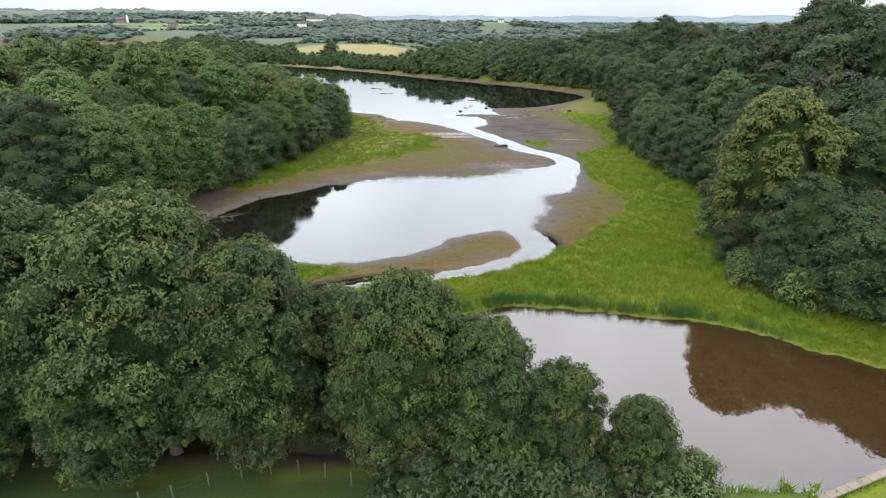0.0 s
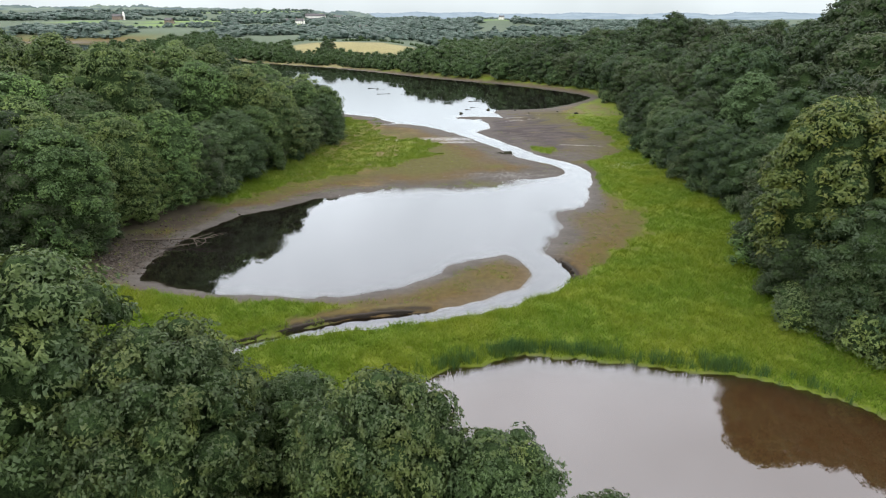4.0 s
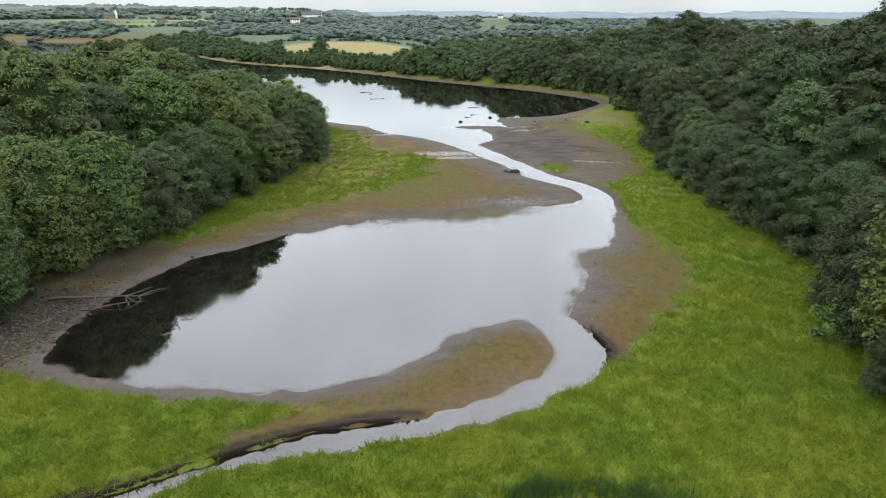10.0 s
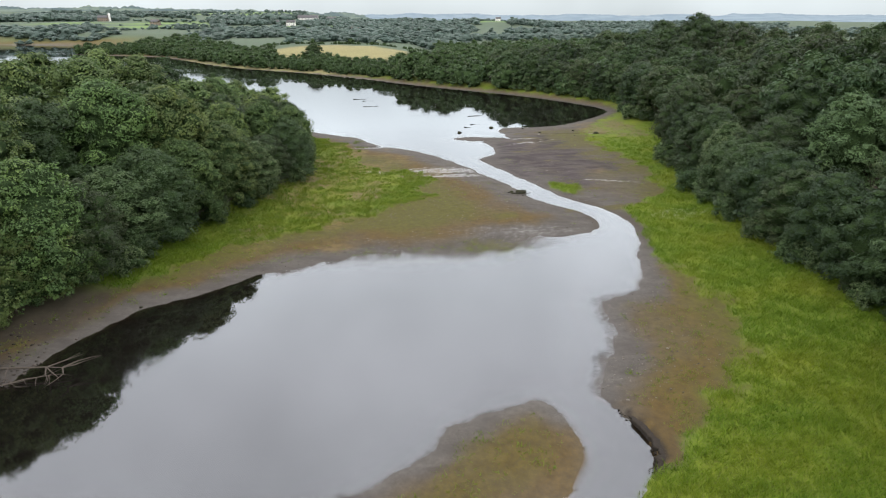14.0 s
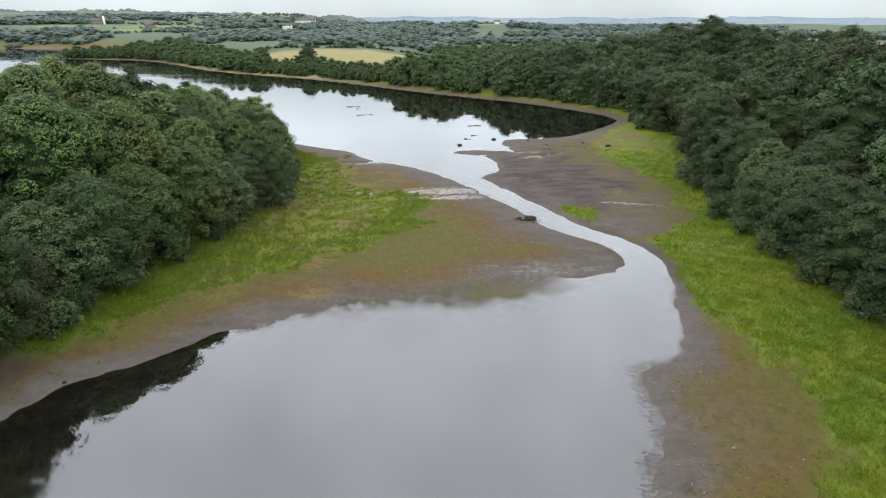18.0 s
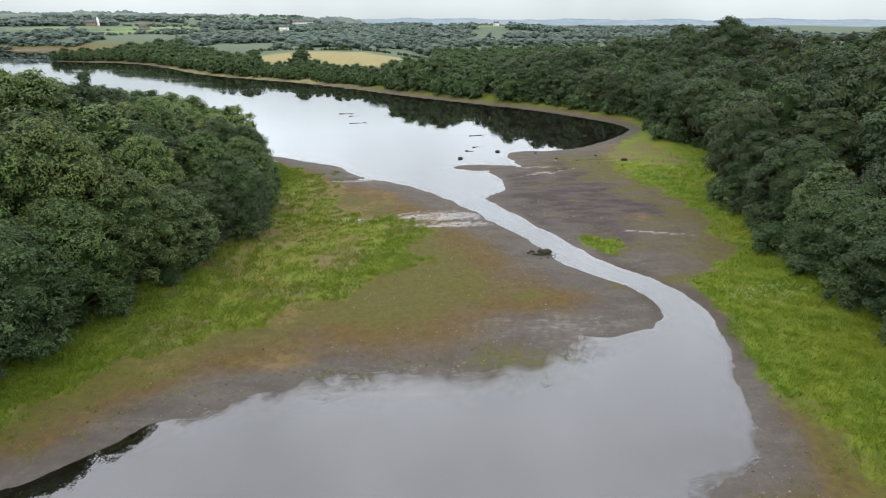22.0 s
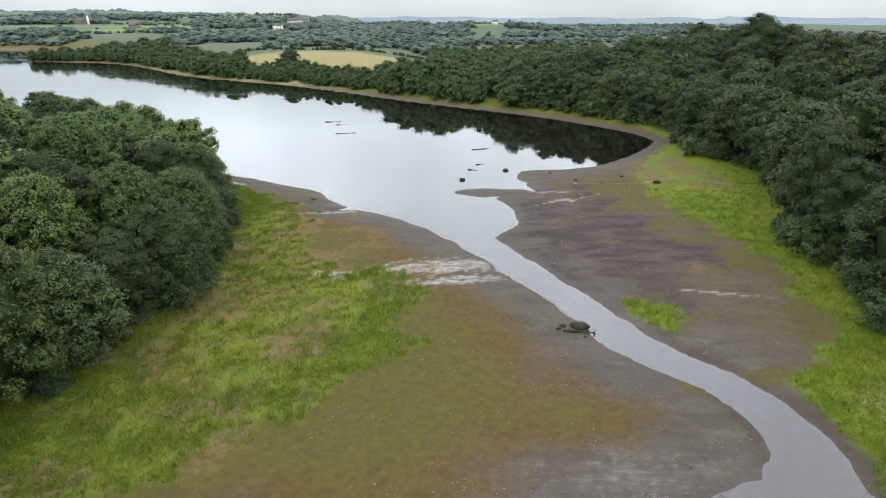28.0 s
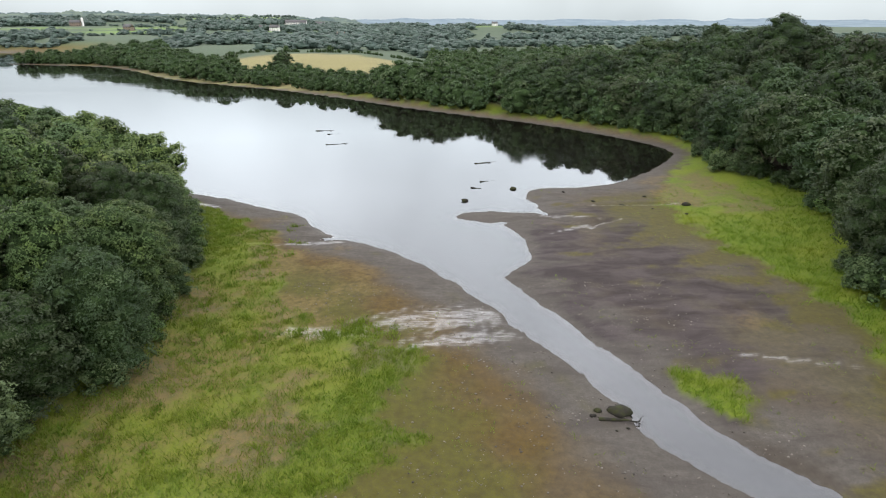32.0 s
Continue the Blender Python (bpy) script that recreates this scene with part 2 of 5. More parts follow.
def waves(px, py, size, seed, octaves=4):
    """Smooth random values about 0, of that size in metres."""
    rng = np.random.RandomState(seed)
    total, amp = np.zeros(px.shape), 1.0
    for _ in range(octaves):
        for _ in range(5):
            a, ph, f = rng.uniform(0, 6.283), rng.uniform(0, 6.283), rng.uniform(0.7, 1.4) * 6.283 / size
            total += amp * 0.4 * np.sin(f * (px * math.cos(a) + py * math.sin(a)) + ph + 0.8 * np.sin(0.6 * f * (py * math.cos(a) - px * math.sin(a)) + ph))
        amp *= 0.55
        size *= 0.47
    return total


ALL_WOOD_EAST = np.vstack([smooth_line(WOOD_EAST, 3), [(-18, 340), (6, 322), (40, 318), (110, 400), (300, 480), (900, 400), (400, 20)]])
ALL_WOOD_WEST = np.vstack([smooth_line(WOOD_WEST, 3), [(-210, 310), (-390, 390), (-600, 300), (-400, 30)]])


SHOAL = [(-40, 100), (-27, 98.5), (-14, 103), (-4, 103.6), (4, 103.4), (10, 105), (15, 108), (20, 112.2), (26, 116), (60, 118), (60, 140), (-40, 140)]


def shoal_at(px, py):
    """1 where the bed stands clear, falling to 0 in open water."""
    d = within(px, py, SHOAL) + 0.7 * waves(px, py, 4, 17, 3)
    return np.clip(d / (2.5 + 7.0 * step(px, -22, -4)), 0, 1) * step(px, -24, -15) * step(py, 128, 122) * step(px, 23, 18)


def fringe_at(px, py, sd):
    """Thin water over the mud along the flat shores: 1 at the edge, 0 in open water."""
    flat = np.maximum.reduce([step(within(px, py, smooth_line(m, 3, True)), -5, -2) for m in (MUD_EAST, SPIT)]) * step(py, 63, 66)
    wide = 1.1 + 2.6 * step(px, 11, 13) * step(py, 78, 81) * step(py, 100, 96)
    return 0.62 * flat * np.clip(1 + (sd - 0.15) / wide, 0, 1)


def land(px, py):
    """Ground height and the zones at many places."""
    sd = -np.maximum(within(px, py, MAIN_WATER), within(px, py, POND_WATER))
    near = (py < 330) & (np.abs(px) < 150)
    sd = sd + np.where(near, 0.22, 0.8) * waves(px, py, 5.0, 3, 3)
    cut = np.minimum.reduce([distance(px, py, c) for c in CUT_BANKS])
    sd = sd + 0.5 * step(cut, 1.3, 0.4)
    east, west = within(px, py, ALL_WOOD_EAST), within(px, py, ALL_WOOD_WEST)
    mud = np.maximum.reduce([within(px, py, smooth_line(m, 3, True)) for m in (MUD_EAST, MUD_NORTH_EAST, MUD_WEST, SPIT, MUD_POND)])
    mud = np.maximum(mud, np.where(py > 205, np.where(px < -150, 16.0 + 20.0 * step(py, 600, 640) * step(px, -245, -275), 4.0 + 2.0 * step(py, 232, 245)) - sd, -50))
    mud = np.minimum(mud, 1.2 * within(px, py, smooth_line(CLUMP, 3, True)) * -1)
    mud = mud + 3.0 * step(sd, 2.2, 0.6) * step(mud, -3.6, -1.6) * (1 - 0.25 * step(px, 21, 24) * step(py, 136, 130)) * (1 - 0.8 * step(py, 61.5, 60))
    mud = mud + 0.9 * waves(px, py, 6, 11, 4)
    mud = mud - 2.2 * step(py, 62.3, 60.6) * step(px, 2, -1)
    bare = step(mud, -0.7, 0.9)
    # heights
    shelf = 0.30 * (1 - np.exp(-np.maximum(sd, 0) / 5)) + 0.012 * np.clip(sd, 0, 40) + (1 - bare) * 0.18
    z = np.where(sd > 0, shelf + 0.30 * step(sd, 0.05, 0.6) * step(cut, 1.8, 0.4), -0.7 * (1 - np.exp(sd / 5.0)) + 0.02 * np.minimum(sd, 0))
    shoal = shoal_at(px, py)
    z = np.where(sd < 0, z * (1 - 0.9 * step(shoal, 0, 0.6)), z - (z + 0.03) * step(shoal, 1.0, 0.8) * step(shoal, 0.0, 0.1) * step(sd, 7, 5) * step(px, 17, 12) * step(px, -17, -9))
    z = z + np.where(sd > 0.3, 0.035 * waves(px, py, 2.2, 21, 2) * step(sd, 0.3, 2), 0)
    z = z + 1.5 * step(east, -4, 6) + (8.5 + 8.0 * step(py, 205, 150)) * (1 - 0.35 * step(py, 235, 295) * step(px, 105, 45)) * step(east, 0, 52) + 1.2 * step(west, -4, 6) + (2.4 + 7.6 * step(py, 205, 118)) * step(west, 0, 34)
    brook = np.minimum.reduce([distance(px, py, smooth_line(c, 4)) for c in RIVULETS])
    z = z - np.where(sd > 0, (z + 0.12) * np.exp(-(brook / 0.55) ** 2) * step(brook, 2.0, 1.0), 0)
    # the grassed dam to the south
    dam = step(py - np.where(px > 22, 27.4 + 0.41 * (px - 22), 28.2 + np.clip(0.16 * (12 - px), 0, 3.5)), 0.9, -0.9)
    z = z * (1 - dam) + np.where(px > 22, 0.9, 1.5) * dam
    # country behind the lake
    beyond = step(py + 0.62 * px, 285, 420) * step(sd, 4, 70)
    z = z + beyond * (3.0 + 6.0 * step(px, 10, -50)) * step(east, 60, 0)
    r = np.hypot(px, py)
    z = z + step(r, 500, 1500) * 2.5 * waves(px, py, 700, 5, 3) * step(sd, 0, 60)
    bearing = np.degrees(np.arctan2(px, np.maximum(py - 100, 1)))
    z = z + (5 * step(r, 600, 2300) + 27 * np.clip((r - 900) / 1400, 0, 1) * step(bearing, -5, -15)) * step(sd, 10, 90)
    z = z + 15 * np.exp(-((px - 110) / 110) ** 2 - ((py - 1290) / 150) ** 2)
    z = z - 14 * step(r, 2600, 4200)
    return z, sd, bare, mud, east, west, beyond


def axis(lo, fine_lo, fine_hi, hi, step_size, grow=1.09):
    out = list(np.arange(fine_lo, fine_hi, step_size))
    s, v = step_size, out[-1]
    while v < hi:
        s *= grow
        v += s
        out.append(v)
    s, v = step_size, fine_lo
    while v > lo:
        s *= grow
        v -= s
        out.insert(0, v)
    return np.array(out)


xs = axis(-4800, -46, 50, 4800, 0.55)
ys = axis(-300, 24, 200, 4900, 0.55, 1.04)
GX, GY = np.meshgrid(xs, ys)
gx, gy = GX.ravel(), GY.ravel()
gz, sd, bare, mud, east, west, beyond = land(gx, gy)


def sheet(name, z, keep, zones, material):
    w = len(xs)
    i = np.arange(len(gx)).reshape(len(ys), w)
    quads = np.stack([i[:-1, :-1], i[:-1, 1:], i[1:, 1:], i[1:, :-1]], -1).reshape(-1, 4)
    if keep is not None:
        quads = quads[keep[quads].any(1)]
    used = np.unique(quads)
    new_index = np.full(len(gx), -1)
    new_index[used] = np.arange(len(used))
    me = bpy.data.meshes.new(name)
    me.from_pydata(np.stack([gx, gy, z], -1)[used].tolist(), [], new_index[quads].tolist())
    for key, values in zones.items():
        me.attributes.new(key, "FLOAT", "POINT").data.foreach_set("value", values[used].astype(np.float32))
    me.shade_smooth()
    me.materials.append(material)
    return new(name, me)


# zones of the ground
drift = waves(gx, gy, 9, 31, 4)
cut_near = np.minimum.reduce([distance(gx, gy, c) for c in CUT_BANKS])
zone_peat = step(cut_near + 0.12 * drift, 0.35, 0.1) * step(sd, -0.1, 0.1)
zone_dark = step(-(((gx - 24) / 13) ** 2 + ((gy - 163) / 23) ** 2) + 0.5 * drift, -1.3, -0.1) * bare * step(sd, 0.3, 1.5)
flat_west = step(within(gx, gy, smooth_line(MUD_WEST, 3, True)), -1, 1)
zone_wet = np.exp(-np.maximum(sd, 0) / (1.4 + 0.7 * drift.clip(-1, 1))) * bare * step(cut_near, 0.8, 2.0) * (0.3 + 0.7 * np.maximum(step(gy, 122, 113), step(gy, 160, 168) * step(gx, 2, -3)))
spread = 1 + 0.9 * step(gx, -4, -24) * step(gy, 130, 100) + 3.4 * step(within(gx, gy, smooth_line(SPIT, 3, True)), -1, 1) + 1.8 * step(gx, 12, 16) * step(gy, 114, 108)
spread = spread + 16.0 * step(gy, 65.5, 63.5)
zone_rust = bare * step(sd * spread + 0.7 * drift, 3.5, 8.5) * (0.3 + 0.7 * step(within(gx, gy, smooth_line(MUD_NORTH_EAST, 3, True)), 1, -1))
rim = distance(gx, gy, [(-36, 72), (-32.6, 70.2), (-24.7, 67.7), (-18.2, 67), (-12.3, 66.6), (-8.7, 67.4), (-4, 69.6), (-1, 72.3), (1.2, 75.4), (5.2, 77.6), (7.4, 78.4), (9.0, 77.8)])
on_spit = step(within(gx, gy, smooth_line(SPIT, 3, True)), -2.5, -0.5) * bare
zone_rust = zone_rust * (1 - on_spit) + on_spit * step(rim + 0.5 * drift, 0.7, 3.2)
rim = distance(gx, gy, [(13, 79), (14, 82), (15.8, 85.5), (17.2, 90.3), (17, 94.6), (18.8, 96.6), (22.3, 98.8), (24.4, 104.7), (26, 110.4)])
on_east = step(within(gx, gy, smooth_line(MUD_EAST, 3, True)), -3, -1) * bare * step(gy, 112, 106)
zone_rust = zone_rust * (1 - on_east) + on_east * step(rim + 0.6 * drift, 1.4, 4.6)
zone_moss = bare * step(sd * spread + 1.2 * drift, 7.5, 13.0) * np.where(gx > 12, 0.25 + 0.55 * np.maximum(step(gy, 168, 178), step(gy, 142, 132) * step(gx, 24, 28)), 1.0 - 0.65 * step(gy, 82, 79)) + bare * 0.8 * step(2.4 - mud, 0.0, 2.4) * step(sd, 1, 3)
zone_straw = 0.8 * step(-(((gx + 19) / 12) ** 2 + ((gy - 147) / 32) ** 2) + 0.8 * drift, -1.2, 0.4) + 0.8 * step(-(((gx - 30.5) / 2.6) ** 2 + ((gy - 151) / 5) ** 2) + 0.4 * drift, -1.0, 0.0)
north_flat = step(-(((gx - 45) / 10) ** 2 + ((gy - 197) / 17) ** 2) + 0.6 * drift, -1.0, 0.2)
zone_straw = zone_straw + 0.7 * north_flat
zone_straw = zone_straw + 0.16 * (1 - bare) * step(gx, 3, -3) * step(gy, 106, 116) + 0.6 * step(gy, 228, 245) * bare * step(sd, 0.5, 2.0)
# short turf on the dam, where tree shade is painted in
zone_lawn_shade = step(gy - np.where(gx > 22, 25.0 + 0.41 * (gx - 22), 29.4) + 0.6 * drift, 0.9, -0.9) * (1 - 0.5 * step(gx + 3 * drift, 8, 24))
sheen = np.maximum.reduce([step(-(((gx - cx) * ca + (gy - cy) * sa) / a) ** 2 - (((gy - cy) * ca - (gx - cx) * sa) / b) ** 2 + 0.35 * waves(gx, gy, 1.6, 77, 3), -1.0, -0.2)
                          for cx, cy, a, b, ca, sa in ((1.5, 151.8, 9.5, 3.0, 0.99, 0.14), (3.0, 147.8, 7.5, 1.6, 0.98, 0.2), (-9.5, 148.6, 5.5, 1.6, 1, 0), (-14.5, 173.2, 6, 0.7, 0.97, 0.2),
                                                      (33, 189.3, 9, 0.8, 1, 0), (31, 143.5, 6, 0.45, 0.96, -0.26), (36, 124, 5, 3, 1, 0), (-37, 191, 6, 1.0, 0.9, -0.4), (22, 179, 7, 0.6, 0.9, 0.4), (20, 184, 6, 0.5, 0.98, -0.2))])
weed_patch = step(-(((gx - 7.0) / 5.0) ** 2 + ((gy - 112.0) / 2.6) ** 2) + 0.5 * waves(gx, gy, 2.0, 41, 3), -1.0, 0.1)
zone_moss = np.maximum(zone_moss, 0.7 * weed_patch)
sheen = np.maximum(sheen, 0.55 * step(-(((gx - 12) / 10) ** 2 + ((gy - 117.5) / 2.2) ** 2) + 0.5 * waves(gx, gy, 1.5, 78, 3), -1.0, 0.0))
zone_wet = zone_wet * (1 - 0.7 * step(gy, 96, 100) * step(gy, 124, 120) * step(gx, 22, 18))
zone_wet = zone_wet * (1 - 0.75 * step(gy, 66, 63)) * (1 - on_east * step(gy, 80, 77))
olive = step(waves(gx * 0.6, gy * 1.6, 10, 61, 5) + (gx - 26) / 9 - 0.8 * step(gy, 172, 150) + 0.5 * step(gy, 146, 138), 0.1, 0.9) * step(gx, 14, 18) * step(gy, 118, 124) * step(gy, 200, 190) * bare
zone_moss = np.maximum(zone_moss, 0.7 * olive)
zone_rust = np.maximum(zone_rust, 0.6 * olive)
zone_dark = zone_dark * (1 - 0.9 * olive)
zone_wet = 0.45 * zone_wet
# fields beyond the lake: straw-coloured hay meadow, green pastures
hay = step(within(gx, gy, [(-180, 474), (-152, 438), (-116, 400), (-62, 362), (-28, 342), (-6, 338), (4, 352), (2, 400), (-20, 436), (-60, 456), (-95, 462)]), -1.5, 1.5)
# pastures beyond the lake: bearing from, to, range from, to
FIELDS = [(-29, -21.5, 890, 975), (-28, -21, 995, 1075), (-26, -20.6, 1105, 1250), (-25, -12, 1670, 1810), (-23, -11, 1850, 2030), (-15, -10, 810, 870), (-11, -8, 905, 945), (-18, -13, 870, 930),
          (3.9, 6.5, 1130, 1235), (7.4, 9.8, 1180, 1225), (-7, -4, 740, 800), (-2, 1.5, 735, 770), (-33, -30, 1010, 1150)]


def field_at(px, py):
    """1 on open pasture."""
    r, bearing = np.hypot(px, py - 100), np.degrees(np.arctan2(px, np.maximum(py - 100, 1)))
    return np.maximum.reduce([step(bearing, lo - 0.15, lo + 0.15) * step(bearing, hi + 0.15, hi - 0.15) * step(r, near - 6, near + 6) * step(r, far + 6, far - 6) for lo, hi, near, far in FIELDS])


zone_pasture = field_at(gx, gy)

k = Mat("lake_bed_and_meadow")
fine, clods, broad = k.noise(7.0, 6.0, 0.65), k.noise(1.7, 4.0, 0.6), k.noise(0.16, 3.0)
mud_c = k.mix(k.span(clods, 0.3, 0.7), (0.068, 0.062, 0.053), (0.110, 0.101, 0.088))
mud_c = k.mix(k.span(broad, 0.35, 0.65), mud_c, k.mix(clods, (0.064, 0.058, 0.051), (0.104, 0.095, 0.084)))
rust_c = k.mix(k.span(clods, 0.3, 0.7), (0.064, 0.042, 0.013), (0.110, 0.073, 0.020))
moss_c = k.mix(k.span(clods, 0.3, 0.7), (0.058, 0.057, 0.011), (0.093, 0.090, 0.016))
grass_c = k.mix(k.span(clods, 0.3, 0.7), (0.078, 0.125, 0.009), (0.125, 0.172, 0.012))
grass_c = k.mix(k.span(k.noise(0.13, 3.0), 0.40, 0.7), grass_c, (0.135, 0.165, 0.014))
straw_c = k.mix(clods, (0.125, 0.085, 0.035), (0.20, 0.15, 0.06))
hay_c = k.mix(k.noise(0.08, 3.0, 0.5, (1, 4, 1)), (0.215, 0.20, 0.085), (0.285, 0.255, 0.12))
pasture_c = k.mix(k.noise(0.02, 2.0), (0.110, 0.195, 0.056), (0.155, 0.235, 0.072))
soil_c = k.mix(clods, (0.032, 0.026, 0.019), (0.070, 0.057, 0.042))
speck = k.span(fine, 0.45, 0.62)
streak = k.noise(0.55, 4.0, 0.6, (0.35, 1.0, 1.0), None, 0.6)
mud_c = k.mix(k.span(streak, 0.45, 0.66, 0.0, 0.75), mud_c, (0.058, 0.051, 0.046))
mud_c = k.mix(k.span(streak, 0.42, 0.30, 0.0, 0.35), mud_c, (0.135, 0.122, 0.108))
c = k.mix(k.maths("MULTIPLY", k.attr("rust"), k.span(broad, 0.25, 0.6, 0.55, 1.0)), mud_c, rust_c)
c = k.mix(k.maths("MULTIPLY", k.attr("moss"), k.span(clods, 0.2, 0.55, 0.6, 0.95)), c, moss_c)
c = k.mix(k.attr("grass"), c, grass_c)
c = k.mix(k.maths("MULTIPLY", k.attr("straw"), k.span(clods, 0.3, 0.6, 0.2, 0.9)), c, straw_c)
# far ground carries the same pale haze in its colour
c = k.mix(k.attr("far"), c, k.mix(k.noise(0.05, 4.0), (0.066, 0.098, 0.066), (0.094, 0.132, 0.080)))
c = k.mix(k.attr("pasture"), c, pasture_c)
c = k.mix(k.maths("MULTIPLY", k.attr("dark"), 0.9), c, k.mix(k.span(streak, 0.38, 0.62), (0.068, 0.056, 0.058), (0.030, 0.024, 0.026)))
c = k.mix(k.attr("hay"), c, hay_c)
c = k.mix(k.attr("soil"), c, soil_c)
# mown green, darkened to stand for the shade of the trees
c = k.mix(k.attr("shaded_lawn"), c, k.mix(fine, (0.022, 0.045, 0.010), (0.045, 0.078, 0.016)))
c = k.mix(k.attr("peat"), c, (0.022, 0.018, 0.014))
c = k.mix(k.maths("MULTIPLY", speck, 0.38), c, (0.055, 0.046, 0.037))
grit = k.noise(21.0, 4.0, 0.7)
c = k.mix(k.span(grit, 0.54, 0.68, 0.0, 0.42), c, (0.030, 0.025, 0.020))
c = k.mix(k.span(grit, 0.44, 0.34, 0.0, 0.14), c, (0.15, 0.135, 0.11))
c = k.mix(k.maths("MULTIPLY", k.attr("wet"), 0.45), c, k.mix(0.5, c, (0.05, 0.045, 0.045)))
film = k.span(k.noise(1.6, 6.0, 0.7, (0.25, 2.6, 1.0), None, 0.5), 0.36, 0.56, 0.2, 1.0)
wetness = k.maths("MAXIMUM", k.maths("MULTIPLY", k.attr("wet"), 0.8), k.maths("MULTIPLY", k.attr("sheen"), film))
k.bump(k.maths("ADD", k.maths("MULTIPLY", fine, 0.35), clods), 0.35, 0.08)
GROUND = k.done(c, k.span(k.maths("MULTIPLY", wetness, k.span(clods, 0.35, 0.6, 0.55, 1.0)), 0, 1, 0.92, 0.12), 0.0, k.span(wetness, 0, 1, 0.2, 0.7))
k.set(k.b.inputs["IOR"], k.span(wetness, 0.35, 1.0, 1.45, 2.1))
soil = np.maximum(step(east, 3, 7), step(west, 3, 7)) * step(np.hypot(gx, gy), 420, 380)
soil = np.maximum(soil, 0.9 * step(-(((gx + 22) / 34) ** 2 + ((gy - 37) / 11) ** 2) + 0.25 * drift, -1.1, -0.6) * step(gy, 28.4, 30.5))
soil = np.maximum(soil, 0.95 * step(-(((gx + 40.5) / 5) ** 2 + ((gy - 77) / 10) ** 2), -1.1, -0.5))
soil = np.maximum(soil, 0.95 * step(gx, -30, -33) * step(gy, 101, 95) * step(west + 0.8 * drift, -4.0, -1.2))
soil = np.maximum(soil, 0.75 * step(gx, 20, 23) * step(gy, 108, 113) * step(gy, 140, 132) * step(sd + 0.3 * drift, 2.0, 0.6) * step(sd, 0.0, 0.2))
ground = sheet("ground", gz, None, dict(wet=zone_wet, rust=zone_rust, moss=np.clip(zone_moss, 0, 1), straw=np.clip(zone_straw, 0, 1) * step(sd, 1, 4), grass=(1 - bare) * step(sd, -0.8, -0.1) * (1 - 0.5 * north_flat) * (1 - 0.6 * step(drift, 0.1, 0.9) * step(gx, 2, -4) * step(gy, 108, 118)),
               sheen=sheen * step(sd, 0, 1), hay=hay, pasture=zone_pasture, soil=soil, shaded_lawn=zone_lawn_shade, peat=zone_peat, dark=zone_dark, far=np.maximum(step(np.hypot(gx, gy), 400, 470), step(gx + 0.2 * (gy - 340), -12, -6) * step(gy, 318, 326)) * step(sd - 20 * step(gy, 600, 640) * step(gx, -245, -275), 10, 25)), GROUND)
tagged(ground, "dried-out grey-brown lake bed with mossy flats and green meadow", "ground", kind="structure")

# water: peaty, nearly opaque a hand's breadth down, mirror-like on top
k = Mat("lake_water")
ripple = k.noise(0.9, 3.0, 0.5, (1.0, 0.45, 1.0))
swell = k.noise(0.035, 2.0, 0.5, (0.35, 1.6, 1.0))
k.done(k.mix(k.attr("peat"), (0.007, 0.006, 0.005), (0.044, 0.024, 0.010)), 1.0, 0.0, 0.0)
clear = k.n.new("ShaderNodeBsdfTransparent")
clear.inputs[0].default_value = (0.80, 0.72, 0.60, 1)
body = k.n.new("ShaderNodeMixShader")
k.set(body.inputs[0], k.attr("murk"))
bare_bed = k.n.new("ShaderNodeBsdfTransparent")
speckle = k.maths("ADD", k.maths("MULTIPLY", k.noise(2.6, 6.0, 0.75, (0.8, 1.5, 1.0)), 0.7), k.maths("MULTIPLY", k.noise(0.3, 3.0), 0.3))
afloat = k.span(k.maths("SUBTRACT", speckle, k.span(k.attr("shoal"), 0, 1, 0.2, 0.78)), -0.07, 0.07)
k.l.new(clear.outputs[0], body.inputs[1])
k.l.new(k.b.outputs[0], body.inputs[2])
gloss = k.n.new("ShaderNodeBsdfGlossy")
gloss.inputs["Color"].default_value = (0.92, 0.965, 1.0, 1)
k.set(gloss.inputs["Roughness"], k.span(swell, 0.42, 0.62, 0.015, 0.075))
tilt = k.n.new("ShaderNodeBump")
tilt.inputs["Strength"].default_value, tilt.inputs["Distance"].default_value = 0.06, 0.03
k.l.new(ripple, tilt.inputs["Height"])
k.l.new(tilt.outputs[0], gloss.inputs["Normal"])
fres = k.n.new("ShaderNodeFresnel")
fres.inputs[0].default_value = 2.3
top = k.n.new("ShaderNodeMixShader")
k.l.new(fres.outputs[0], top.inputs[0])
k.l.new(body.outputs[0], top.inputs[1])
k.l.new(gloss.outputs[0], top.inputs[2])
shallow = k.n.new("ShaderNodeMixShader")
k.set(shallow.inputs[0], afloat)
k.l.new(bare_bed.outputs[0], shallow.inputs[1])
k.l.new(top.outputs[0], shallow.inputs[2])
k.l.new(shallow.outputs[0], k.out.inputs[0])
WATER = k.m
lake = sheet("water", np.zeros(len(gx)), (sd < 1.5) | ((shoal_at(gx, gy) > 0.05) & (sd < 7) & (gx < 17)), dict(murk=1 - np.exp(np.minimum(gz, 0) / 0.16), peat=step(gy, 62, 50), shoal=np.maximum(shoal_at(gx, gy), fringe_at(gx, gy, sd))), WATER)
tagged(lake, "still grey reservoir water mirroring the overcast sky", "water", kind="structure")


